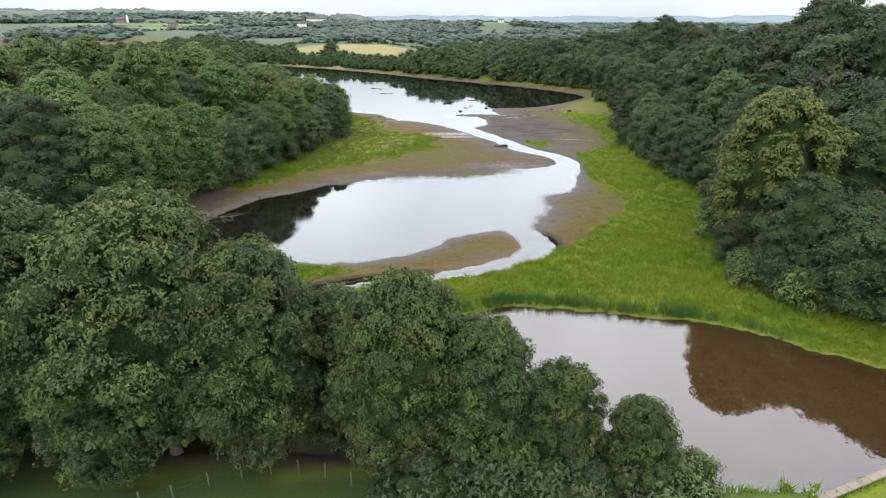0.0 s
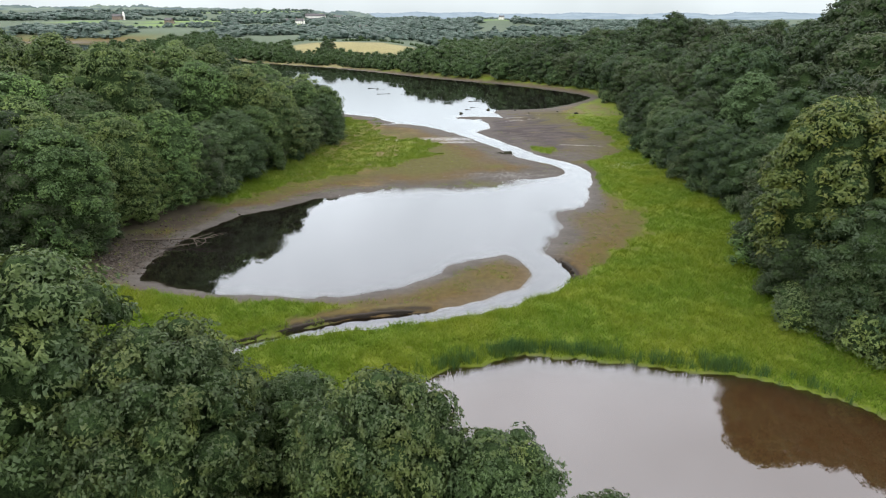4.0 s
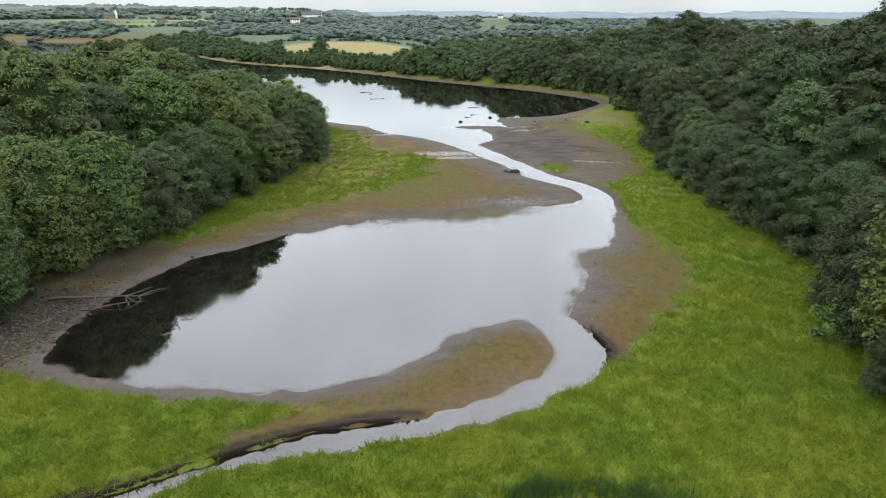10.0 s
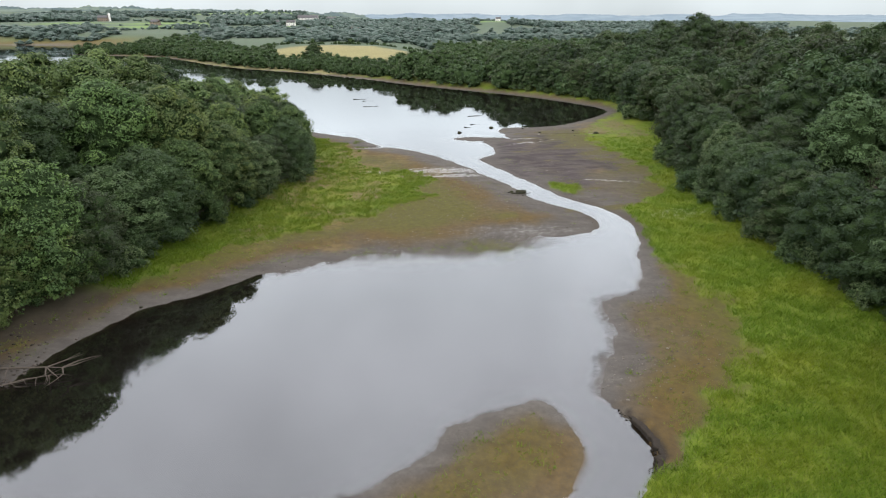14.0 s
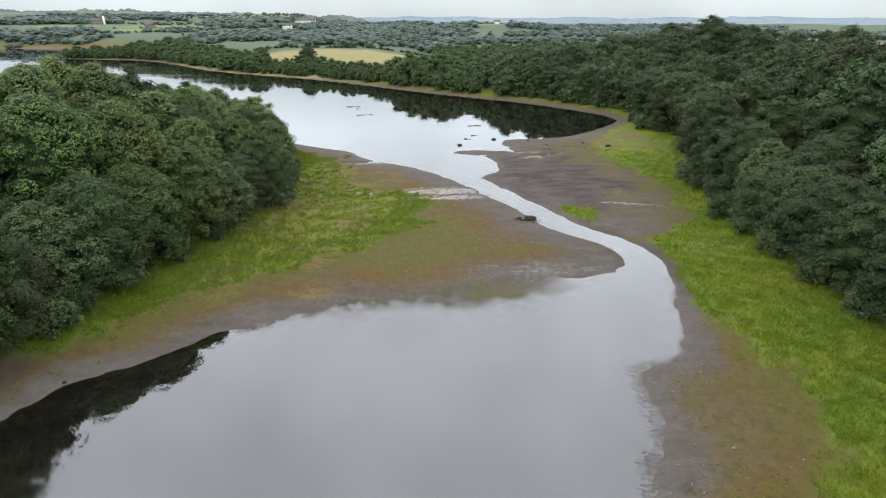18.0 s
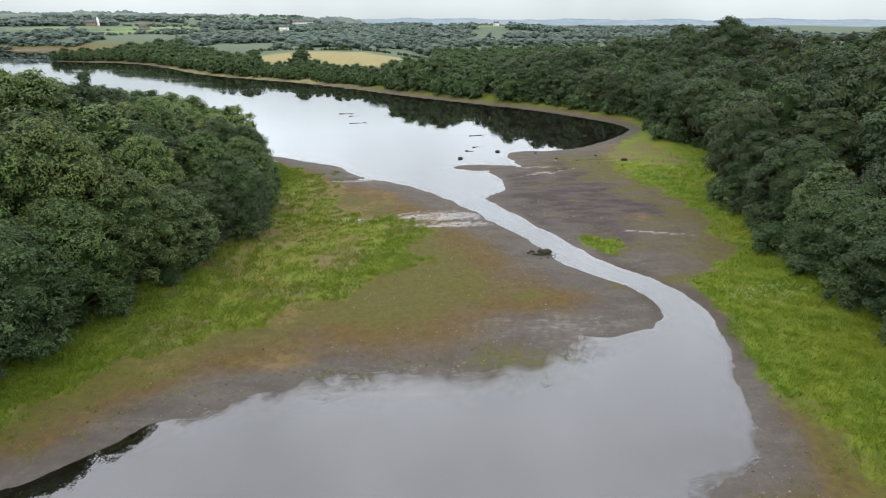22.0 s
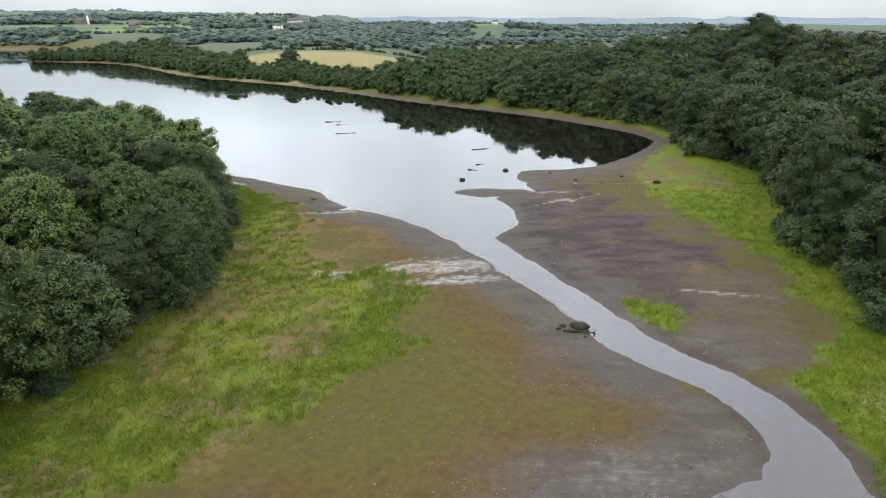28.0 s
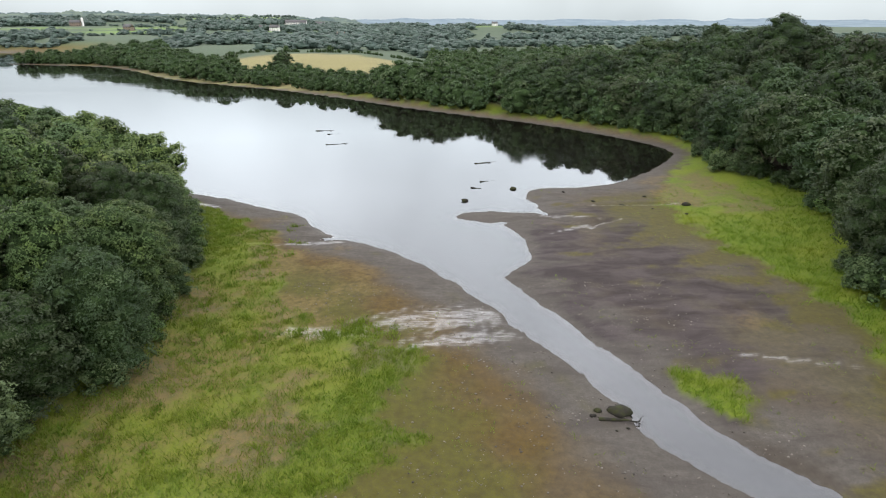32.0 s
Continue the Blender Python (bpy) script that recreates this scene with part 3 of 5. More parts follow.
# ---- trees ----
def mesh_of(name, v, tris, mats, which=None, values=None, soft=False):
    """A mesh of triangles from arrays."""
    v, tris = np.asarray(v, np.float32), np.asarray(tris, np.int32)
    me = bpy.data.meshes.new(name)
    me.vertices.add(len(v))
    me.vertices.foreach_set("co", v.ravel())
    me.loops.add(tris.size)
    me.loops.foreach_set("vertex_index", tris.ravel())
    me.polygons.add(len(tris))
    me.polygons.foreach_set("loop_start", np.arange(0, tris.size, 3, dtype=np.int32))
    for m in mats:
        me.materials.append(m)
    if which is not None:
        me.polygons.foreach_set("material_index", np.asarray(which, np.int32))
    for key, vals in (values or {}).items():
        me.attributes.new(key, "FLOAT", "POINT").data.foreach_set("value", np.asarray(vals, np.float32))
    me.update(calc_edges=True)
    if soft:
        me.shade_smooth()
    return me


def join(parts):
    """Several pieces (vertices, triangles, material) as one."""
    vs, fs, ms, n = [], [], [], 0
    for v, f, m in parts:
        vs.append(v)
        fs.append(np.asarray(f) + n)
        ms.append(np.full(len(f), m))
        n += len(v)
    return np.vstack(vs), np.vstack(fs), np.concatenate(ms)


def ball(sub):
    bm = bmesh.new()
    bmesh.ops.create_icosphere(bm, subdivisions=sub, radius=1.0)
    v = np.array([w.co[:] for w in bm.verts])
    f = np.array([tuple(w.index for w in q.verts) for q in bm.faces])
    bm.free()
    return v, f


BALL0, BALL1, BALL2 = ball(1), ball(2), ball(3)


def tube(points, radii, sides=6):
    """A tapered tube along points."""
    v, f = [], []
    for i, (p, r) in enumerate(zip(points, radii)):
        t = Vector(points[min(i + 1, len(points) - 1)]) - Vector(points[max(i - 1, 0)])
        q = t.to_track_quat("Z", "Y")
        for s in range(sides):
            a = 6.2832 * s / sides
            v.append(tuple(Vector(p) + q @ Vector((r * math.cos(a), r * math.sin(a), 0))))
        if i:
            for s in range(sides):
                a, b = (i - 1) * sides + s, (i - 1) * sides + (s + 1) % sides
                f += [(a, b, b + sides), (a, b + sides, a + sides)]
    return np.array(v), np.array(f)


def sprays(rng, centres, normals, length, width, single=False, jitter=0.6):
    """Folded leaf sprays, one small pointed blade of two triangles each."""
    n = len(centres)
    nn = normals + jitter * rng.normal(size=(n, 3)) * (0.6 if single else 0.45)
    nn /= np.linalg.norm(nn, axis=1)[:, None]
    side = np.cross(nn, rng.normal(size=(n, 3)))
    side /= np.linalg.norm(side, axis=1)[:, None] + 1e-9
    along = np.cross(nn, side)
    ln = length * rng.uniform(0.55, 1.4, (n, 1))
    wd = width * rng.uniform(0.6, 1.35, (n, 1))
    a, b = centres - along * ln / 2, centres + along * ln / 2
    c, d = centres + side * wd / 2 - nn * wd * 0.18, centres - side * wd / 2 - nn * wd * 0.18
    if single:
        return np.stack([a, b + 0.25 * (c - d), d - nn * wd * 0.2], 1).reshape(-1, 3), np.arange(n * 3).reshape(-1, 3)
    v = np.stack([a, c, b, d], 1).reshape(-1, 3)
    i = np.arange(n) * 4
    return v, np.concatenate([np.stack([i, i + 1, i + 2], 1), np.stack([i, i + 2, i + 3], 1)])


def crown(seed, height, base, radius, n, heads, per, leaf, shape=1.0, sink=0.12, core=1):
    """Arrays of a crown: rounded boughs heaped over a dome, each clad in small sprays of leaves, dark hollows between."""
    rng = np.random.RandomState(seed)
    tall = height - base
    i = np.arange(n) + 0.5
    u = np.clip(1 - (i + rng.uniform(-0.4, 0.4, n)) / n * 1.02, 0, 1)
    turn = i * 2.39996 + rng.uniform(-0.3, 0.3, n)
    swell = np.where(u > 0.42, np.sqrt(np.clip(1 - ((u - 0.42) / 0.60) ** (2.05 * shape), 0, 1)), 1 - sink * ((0.42 - u) / 0.42) ** 1.6)
    lop = rng.uniform(0, 6.283, 2)
    swell = swell * (1 + 0.10 * np.sin(turn + lop[0]) + 0.07 * np.sin(2 * turn + lop[1])) * rng.uniform(0.88, 1.10, n)
    rb = 1.5 * math.sqrt(radius * tall / n) * rng.uniform(0.55, 1.25, n)
    rb = np.minimum(rb, 0.46 * radius)
    reach = np.maximum(radius * swell - 0.72 * rb, 0.05)
    centre = np.stack([reach * np.cos(turn), reach * np.sin(turn), base + 0.55 * rb + (tall - 1.15 * rb) * u], -1)
    axes = np.stack([rb * rng.uniform(0.85, 1.2, n), rb * rng.uniform(0.85, 1.2, n), rb * rng.uniform(0.5, 0.8, n)], -1)
    outward = np.stack([np.cos(turn) * swell, np.sin(turn) * swell, 0.35 + 1.1 * u], -1)
    outward /= np.linalg.norm(outward, axis=1)[:, None]
    shade = rng.uniform(0, 1, n)
    # heads of foliage over the outer side of each bough
    share = rb ** 2 / (rb ** 2).sum()
    j = rng.choice(n, int(heads * 2.2), p=share)
    d = rng.normal(size=(len(j), 3))
    d /= np.linalg.norm(d, axis=1)[:, None]
    bumps = rng.normal(size=(5, 3)) * 3.2
    knob = 1 + 0.10 * np.sin(d @ bumps.T + rng.uniform(0, 6.283, 5) + j[:, None]).sum(1)
    pts = centre[j] + d * axes[j] * (knob * rng.uniform(0.84, 1.08, len(j)))[:, None]
    ok = (d * outward[j]).sum(1) > -0.38
    for q in range(n):
        ok &= (j == q) | ((((pts - centre[q]) / axes[q]) ** 2).sum(1) > 0.62)
    pts, d, j = pts[ok][:heads], d[ok][:heads], j[ok][:heads]
    m = len(pts)
    nn = d / axes[j] * rb[j][:, None]
    nn /= np.linalg.norm(nn, axis=1)[:, None]
    nn = 0.95 * nn + np.array([0, 0, 0.5]) + 0.16 * rng.normal(size=(m, 3))
    nn /= np.linalg.norm(nn, axis=1)[:, None]
    e1 = np.cross(nn, rng.normal(size=(m, 3)))
    e1 /= np.linalg.norm(e1, axis=1)[:, None]
    e2 = np.cross(nn, e1)
    size = leaf * 1.35 * rng.uniform(0.6, 1.4, m)
    tone = 0.1 + 0.55 * shade[j] + 0.25 * rng.uniform(0, 1, m)
    idx = np.repeat(np.arange(m), per)
    q = len(idx)
    a, w = rng.uniform(0, 6.283, q), np.sqrt(rng.uniform(0.02, 1, q))
    ra = np.cos(a)[:, None] * e1[idx] + np.sin(a)[:, None] * e2[idx]
    pos = pts[idx] + ra * (w * size[idx])[:, None] - nn[idx] * (0.5 * size[idx] * w * w + rng.uniform(-0.2, 0.2, q) * size[idx])[:, None]
    facing = nn[idx] + ra * (0.35 * w)[:, None]
    facing /= np.linalg.norm(facing, axis=1)[:, None]
    lv, lf = sprays(rng, pos, facing, leaf, leaf * 0.8, True, 0.24)
    ball_v, ball_f = (BALL0, BALL1, BALL2)[core]
    parts = [(lv, lf, 0)]
    # added solid balls close the crown behind the leaves
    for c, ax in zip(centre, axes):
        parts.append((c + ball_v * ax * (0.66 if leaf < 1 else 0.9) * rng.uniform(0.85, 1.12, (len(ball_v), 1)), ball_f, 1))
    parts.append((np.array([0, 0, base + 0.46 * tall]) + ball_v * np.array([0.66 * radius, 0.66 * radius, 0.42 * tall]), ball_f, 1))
    v, f, mt = join(parts)
    spray = np.full(len(v), 0.3)
    spray[:q * 3] = np.repeat(tone[idx], 3)
    return v, f, mt, spray, centre


def trunk(seed, height, base, radius, centres, thick):
    rng = np.random.RandomState(seed + 77)
    parts = []
    lean = rng.uniform(-0.4, 0.4, 2)
    top = base + (height - base) * 0.6
    spine = [(lean[0] * u * u, lean[1] * u * u, -0.4 + (top + 0.4) * u) for u in (0, 0.04, 0.12, 0.35, 0.6, 0.8, 1.0)]
    parts.append((*tube(spine, [thick * w for w in (1.75, 1.35, 1.0, 0.85, 0.65, 0.4, 0.15)], 7), 0))
    for j in range(0, len(centres), 2):
        e = centres[j]
        s = max(base * 0.8, min(top * 0.8, e[2] - radius * 0.7))
        pts = [(lean[0] * 0.3, lean[1] * 0.3, s), (e[0] * 0.4, e[1] * 0.4, s + (e[2] - s) * 0.5), (e[0] * 0.9, e[1] * 0.9, e[2])]
        parts.append((*tube(pts, [thick * 0.45, thick * 0.28, thick * 0.06], 4), 0))
    return join(parts)


def tree_kind(seed, height, base, radius, n, heads, per, leaf, leaf_mat, shape=1.0, thick=0.3, sink=0.12, core=1):
    v, f, m, spray, c = crown(seed, height, base, radius, n, heads, per, leaf, shape, sink, core)
    tv, tf, _ = trunk(seed, height, base, radius, c, thick)
    return mesh_of("crown", v, f, (leaf_mat, INNER_SHADE), m, dict(spray=spray), True), mesh_of("trunk", tv, tf, (BARK,))


def plant(kind, name, x, y, z, size, turn, label, category="tree", group="", stretch=1.0):
    ob = new(name)
    ob.location, ob.rotation_euler, ob.scale = (x, y, z), (0, 0, turn), (size, size, size * stretch)
    for part_name, me in (("crown", kind[0]), ("trunk", kind[1])):
        p = new(part_name, me)
        p.parent = ob
    return tagged(ob, label, category, group)


def height_at(x, y):
    return float(land(np.array([x], float), np.array([y], float))[0][0])


def scatter(ring, lo, hi, gap, seed, box):
    """Places inside an outline, at least gap apart; lo to hi metres in from its edge."""
    rng = np.random.RandomState(seed)
    n = int((box[1] - box[0]) * (box[3] - box[2]) / gap ** 2 * 14)
    px, py = rng.uniform(box[0], box[1], n), rng.uniform(box[2], box[3], n)
    d = within(px, py, ring)
    got, cell = [], {}
    for x, y, q in zip(px, py, d):
        if not lo < q < hi:
            continue
        i, j = int(x // gap), int(y // gap)
        if any((x - a) ** 2 + (y - b) ** 2 < gap * gap for di in (-1, 0, 1) for dj in (-1, 0, 1) for a, b in cell.get((i + di, j + dj), ())):
            continue
        cell.setdefault((i, j), []).append((x, y))
        got.append((x, y, q))
    return got


# kinds, about 14 m high at size 1: wood's edge trees, shrubs, the sycamores by the dam
OAK, SYCAMORE, WILLOW = LEAF_OAK, LEAF_SYC, LEAF_WILLOW
FRONT = [("oak_tree", tree_kind(101, 14, 0.3, 5.5, 44, 3300, 6, 0.265, OAK, 1.0)), ("sycamore_tree", tree_kind(102, 14.5, 0.3, 5.2, 50, 3300, 6, 0.265, SYCAMORE, 1.0)),
         ("oak_tree", tree_kind(103, 13, 0.2, 5.7, 40, 3300, 6, 0.265, OAK, 1.05)), ("willow_tree", tree_kind(104, 12.5, 0.1, 4.8, 48, 3000, 6, 0.25, WILLOW, 0.85, 0.25)),
         ("sycamore_tree", tree_kind(105, 15, 0.3, 5.5, 54, 3400, 6, 0.265, SYCAMORE, 0.9)), ("oak_tree", tree_kind(106, 14.5, 0.2, 5.1, 42, 3300, 6, 0.265, OAK, 1.15))]
SHRUB = [("willow_bush", tree_kind(301, 4.6, 0.0, 2.5, 16, 420, 6, 0.27, WILLOW, 1.1, 0.1, 0.05, 0)), ("hawthorn_bush", tree_kind(302, 4.2, 0.0, 2.7, 16, 420, 6, 0.27, OAK, 1.1, 0.1, 0.05, 0)),
         ("elder_bush", tree_kind(303, 5.0, 0.0, 2.4, 16, 420, 6, 0.27, SYCAMORE, 1.0, 0.1, 0.05, 0))]
HERO = [tree_kind(401 + i, 15, b, w, 84, 5600, 9, 0.215, LEAF_DAM, s, 0.34, 0.5) for i, (b, w, s) in enumerate(((1.2, 5.9, 1.1), (1.6, 5.7, 1.05), (1.4, 5.5, 1.15)))]
LABELS = dict(oak_tree="dark green oak in full leaf at the wood's edge", sycamore_tree="mid-green sycamore in full leaf at the wood's edge", willow_tree="grey-green willow leaning out from the wood's edge",
              willow_bush="grey-green willow bush on the bank below the wood", hawthorn_bush="dense dark hawthorn bush at the foot of the wood", elder_bush="leafy green elder bush at the foot of the wood")
BACK = [(name, tree_kind(200 + i, 14, 2.4, 4.9, 34, 900, 6, 0.46, mat, (1.0, 1.2, 0.9, 1.1)[i % 4], 0.3, 0.12, 0)) for i, (name, mat) in enumerate((("oak_tree", OAK), ("oak_tree", OAK), ("sycamore_tree", SYCAMORE), ("sycamore_tree", SYCAMORE), ("willow_tree", WILLOW)))]
rng = random.Random(7)


def joined(name, spots, kinds, leaf_mat, label):
    """Many distant or inner trees in one mesh; spots: x, y, z, size, stretch."""
    vs, fs, ms, ts, ps, n = [], [], [], [], [], 0
    for x, y, z, s, st in spots:
        v, f, m, sp = kinds[rng.randrange(len(kinds))]
        a = rng.uniform(0, 6.283)
        ca, sa = math.cos(a) * s, math.sin(a) * s
        vs.append(np.stack([x + v[:, 0] * ca - v[:, 1] * sa, y + v[:, 0] * sa + v[:, 1] * ca, z + v[:, 2] * s * st], -1))
        fs.append(f + n)
        ms.append(m)
        ps.append(sp)
        ts.append(np.full(len(v), rng.random()))
        n += len(v)
    # the hazed far trees take their leaf colour for the cores too
    me = mesh_of(name, np.vstack(vs), np.vstack(fs), (leaf_mat, leaf_mat if leaf_mat is LEAF_FAR_HAZE else INNER_SHADE), np.concatenate(ms), dict(tone=np.concatenate(ts), spray=np.concatenate(ps)), True)
    return tagged(new(name, me), label, "woodland", kind="stuff")


def wood(ring, box, seed, group, size, depth):
    front, gone = [], 0.0
    for (ax, ay), (bx, by) in zip(ring[:-1], ring[1:]):
        seg = math.hypot(bx - ax, by - ay)
        gone += seg
        while gone > 0:
            u = 1 - gone / seg
            gone -= rng.uniform(5.2, 7.4)
            o = rng.uniform(2.6, 4.6)
            side = o if ring is ALL_WOOD_EAST else -o
            x, y = ax + (bx - ax) * u + side * (by - ay) / seg, ay + (by - ay) * u - side * (bx - ax) / seg
            if box[0] < x < box[1] and box[2] < y < min(box[3], 318):
                front.append((x, y, 2.4))
    for x, y, q in scatter(ring, 7.2, 17, 8.2 if ring is ALL_WOOD_EAST else 6.6, seed, box):
        if all((x - a) ** 2 + (y - b) ** 2 > (36 if ring is ALL_WOOD_EAST else 22) for a, b, _ in front):
            front.append((x, y, q))
    back = scatter(ring, 17, depth, 8.3 if ring is ALL_WOOD_EAST else 7.6, seed + 1, box)
    a = np.array([s[:2] for s in front + back])
    zs = land(a[:, 0], a[:, 1])[0]
    for i, ((x, y, q), z) in enumerate(zip(front + back, zs)):
        if math.hypot(x - 37.6, y - 65.5) < 6.4:
            continue
        if i < len(front) and y < 170:
            edge = (0.78 + 0.22 * min(1, max(0, q - 1.4) / 4)) * (1.0 if x > 0 else 1.10 - 0.38 * min(1, max(0, (y - 108) / 50)))
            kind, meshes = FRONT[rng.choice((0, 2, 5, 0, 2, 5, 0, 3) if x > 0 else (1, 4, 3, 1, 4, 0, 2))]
            plant(meshes, kind, x, y, z - 0.2, size * edge * rng.uniform(0.88, 1.16), rng.uniform(0, 6.28), LABELS[kind], "tree", group, rng.uniform(0.82, 1.14))
        else:
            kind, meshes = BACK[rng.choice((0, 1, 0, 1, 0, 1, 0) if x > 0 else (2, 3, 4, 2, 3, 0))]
            plant(meshes, kind, x, y, z - 0.3, size * (rng.uniform(0.84, 1.16) if x > 0 else rng.uniform(0.82, 1.05) * (1.0 if y < 150 else 0.92) * (1.0 if i >= len(front) else 0.88)), rng.uniform(0, 6.28), LABELS[kind].replace("at the wood's edge", "inside the wood").replace("leaning out from the wood's edge", "inside the wood"), "tree", group, rng.uniform(0.86, 1.08))
    # bushes along the foot
    for x, y, q in scatter(ring, -0.1, 2.6, 2.9, seed + 2, (box[0], box[1], box[2], 300)):
        if rng.random() < 0.9:
            kind, meshes = SHRUB[rng.randrange(3)]
            plant(meshes, kind, x, y, height_at(x, y) - 0.1, rng.uniform(0.45, 0.95), rng.uniform(0, 6.28), LABELS[kind], "bush", group + " edge")


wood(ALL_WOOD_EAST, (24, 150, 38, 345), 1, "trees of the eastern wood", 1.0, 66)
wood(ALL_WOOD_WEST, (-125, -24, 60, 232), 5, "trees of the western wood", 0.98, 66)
# tall trees by the dam
for i, (x, y, s, h) in enumerate(((-36, 32, 1.15, 1.1), (-11.2, 30.2, 0.82, 1.26), (-26.5, 31.5, 1.1, 1.12), (-17.5, 31.2, 1.0, 1.22), (-2.4, 28.6, 0.70, 1.36), (2.2, 27.9, 0.6, 1.32), (6.6, 27.4, 0.46, 1.36), (-31, 40, 0.75, 1.0), (-22, 39, 0.7, 1.0), (-20, 28.6, 0.62, 1.0), (11, 26.9, 0.38, 1.3), (-28, 28.2, 0.75, 1.0), (-15, 36.5, 0.6, 1.0), (-37, 28.5, 0.8, 1.0), (-7.2, 33.6, 0.72, 1.12), (-1.5, 33.0, 0.5, 1.1))):
    plant(HERO[i % 3], "dam_tree", x, y, height_at(x, y) - 0.1, s, i * 1.7, "large leafy sycamore beside the fence on the dam", "tree", "trees by the dam", h)
for i, (x, y, s) in enumerate(((14.2, 26.8, 0.8), (8.5, 25.6, 1.1), (3.2, 25.6, 1.3), (11.6, 26.0, 0.95), (-0.6, 26.0, 1.2), (5.6, 25.4, 1.2))):
    plant(SHRUB[0 if x > 11 else 1][1], "dam_bush", x, y, height_at(x, y) - 0.1, s, i * 2.1, "leafy green bush on the dam's bank", "bush", "bushes by the dam")
plant(tree_kind(500, 14, 1.0, 4.5, 78, 3000, 7, 0.29, LEAF_YELLOW, 1.0, 0.3, 0.25), "yellowing_tree", 37.6, 66.0, height_at(37.6, 66.0) - 0.2, 1.36, 0.6, "tall broadleaf tree with a yellowing crown", "tree")
for i, (x, y, s) in enumerate(((36.2, 57.2, 0.6), (41.5, 54.2, 0.8), (45.5, 50.5, 0.85), (50, 47, 0.85), (34.4, 63.5, 0.5))):
    kind, meshes = FRONT[(0, 2, 5, 2, 0)[i]]
    plant(meshes, kind, x, y, height_at(x, y) - 0.2, s, i * 1.3, LABELS[kind], "tree", "trees of the eastern wood")
for i, (x, y, s) in enumerate(((-44.5, 76, 1.05), (-47, 81.5, 1.0), (-43.5, 89, 1.0), (-40, 95, 0.95))):
    kind, meshes = FRONT[(i * 3 + 1) % 6]
    plant(meshes, kind, x, y, height_at(x, y) - 0.2, s, i * 1.3, LABELS[kind], "tree", "trees of the western wood")
for i, (x, y, s) in enumerate(((33.0, 59.0, 0.8), (35.2, 54.8, 0.75), (38.6, 51.8, 0.8), (42.6, 48.8, 0.7), (47, 45.5, 0.8))):
    kind, meshes = SHRUB[i % 3]
    plant(meshes, kind, x, y, height_at(x, y) - 0.1, s, i * 1.9, LABELS[kind], "bush", "trees of the eastern wood edge")
SPRUCE = tree_kind(700, 16, 0.8, 2.5, 30, 500, 10, 0.28, OAK, 0.42, 0.22)
for i, (x, y, s) in enumerate(((-52, 158, 0.85), (-47, 168, 0.8))):
    plant(SPRUCE, "spruce_tree", x, y, height_at(x, y) - 0.2, s, i * 1.1, "narrow dark spruce standing among the broadleaf trees", "tree", "spruces in the western wood")
plant(FRONT[0][1], "field_tree", -73, 405, height_at(-73, 405), 0.95, 0, "single round dark tree standing in the hay field", "tree", "", 0.82)
plant(FRONT[0][1], "hilltop_oak", 94, 265, height_at(94, 265), 1.4, 1, "large domed oak rising above the wooded ridge", "tree", "", 1.0)

# ---- country beyond the lake ----
FAR = [crown(600 + i, 10, 0.0, 4.8, 12, 110, 5, 0.62, (1.1, 1.4, 1.2)[i % 3], 0.1, 0)[:4] for i in range(4)]
DOT = [crown(620 + i, 9, 0.0, 4.8, 5, 26, 2, 1.2, 1.1, 0.1, 0)[:4] for i in range(4)]
shore = smooth_line(LAKE_EAST[9:27], 6)
spots = []
for row, off in enumerate((9, 14, 20, 27)):
    d = 0.0
    for (ax, ay), (bx, by) in zip(shore[:-1], shore[1:]):
        seg = math.hypot(bx - ax, by - ay)
        d += seg
        while d > 0:
            d -= rng.uniform(3.2, 5.2) + 1.0 * row
            u = 1 + d / seg
            if u < 0 or (row == 3 and rng.random() < 0.4):
                continue
            nx, ny = (by - ay) / seg, -(bx - ax) / seg
            o = off + rng.uniform(-2.5, 2.5)
            x, y = ax + (bx - ax) * u + nx * o, ay + (by - ay) * u + ny * o
            spots.append((x, y, 0, rng.uniform(0.6, 1.05) * (0.8 if off < 10 else 1.0) * (0.85 if -95 < x < -20 else 1.25 if -235 < x < -95 else 1.3 if x > -20 else 1.0), 1.0))


def grounded(spots):
    a = np.array([s[:2] for s in spots])
    zs, sds = land(a[:, 0], a[:, 1])[:2]
    return [(x, y, z - 0.4, s, st) for (x, y, _, s, st), z, q in zip(spots, zs, sds) if q > 2]


joined("far_bank_trees", grounded(spots), FAR, LEAF_WOOD, "belt of rounded trees along the lake's far bank")
spots = [(x, y, 0, rng.uniform(0.75, 1.0) + 0.25 * min(1, max(0, x / 60)), rng.uniform(0.85, 1.05)) for x, y, q in scatter([(-8, 334), (10, 322), (60, 312), (130, 380), (110, 480), (0, 470), (-2, 410)], 0, 90, 7.5, 31, (-10, 130, 310, 480))]
joined("northern_wood", grounded(spots), FAR, LEAF_WOOD, "broadleaf wood running back from the lake's far end")
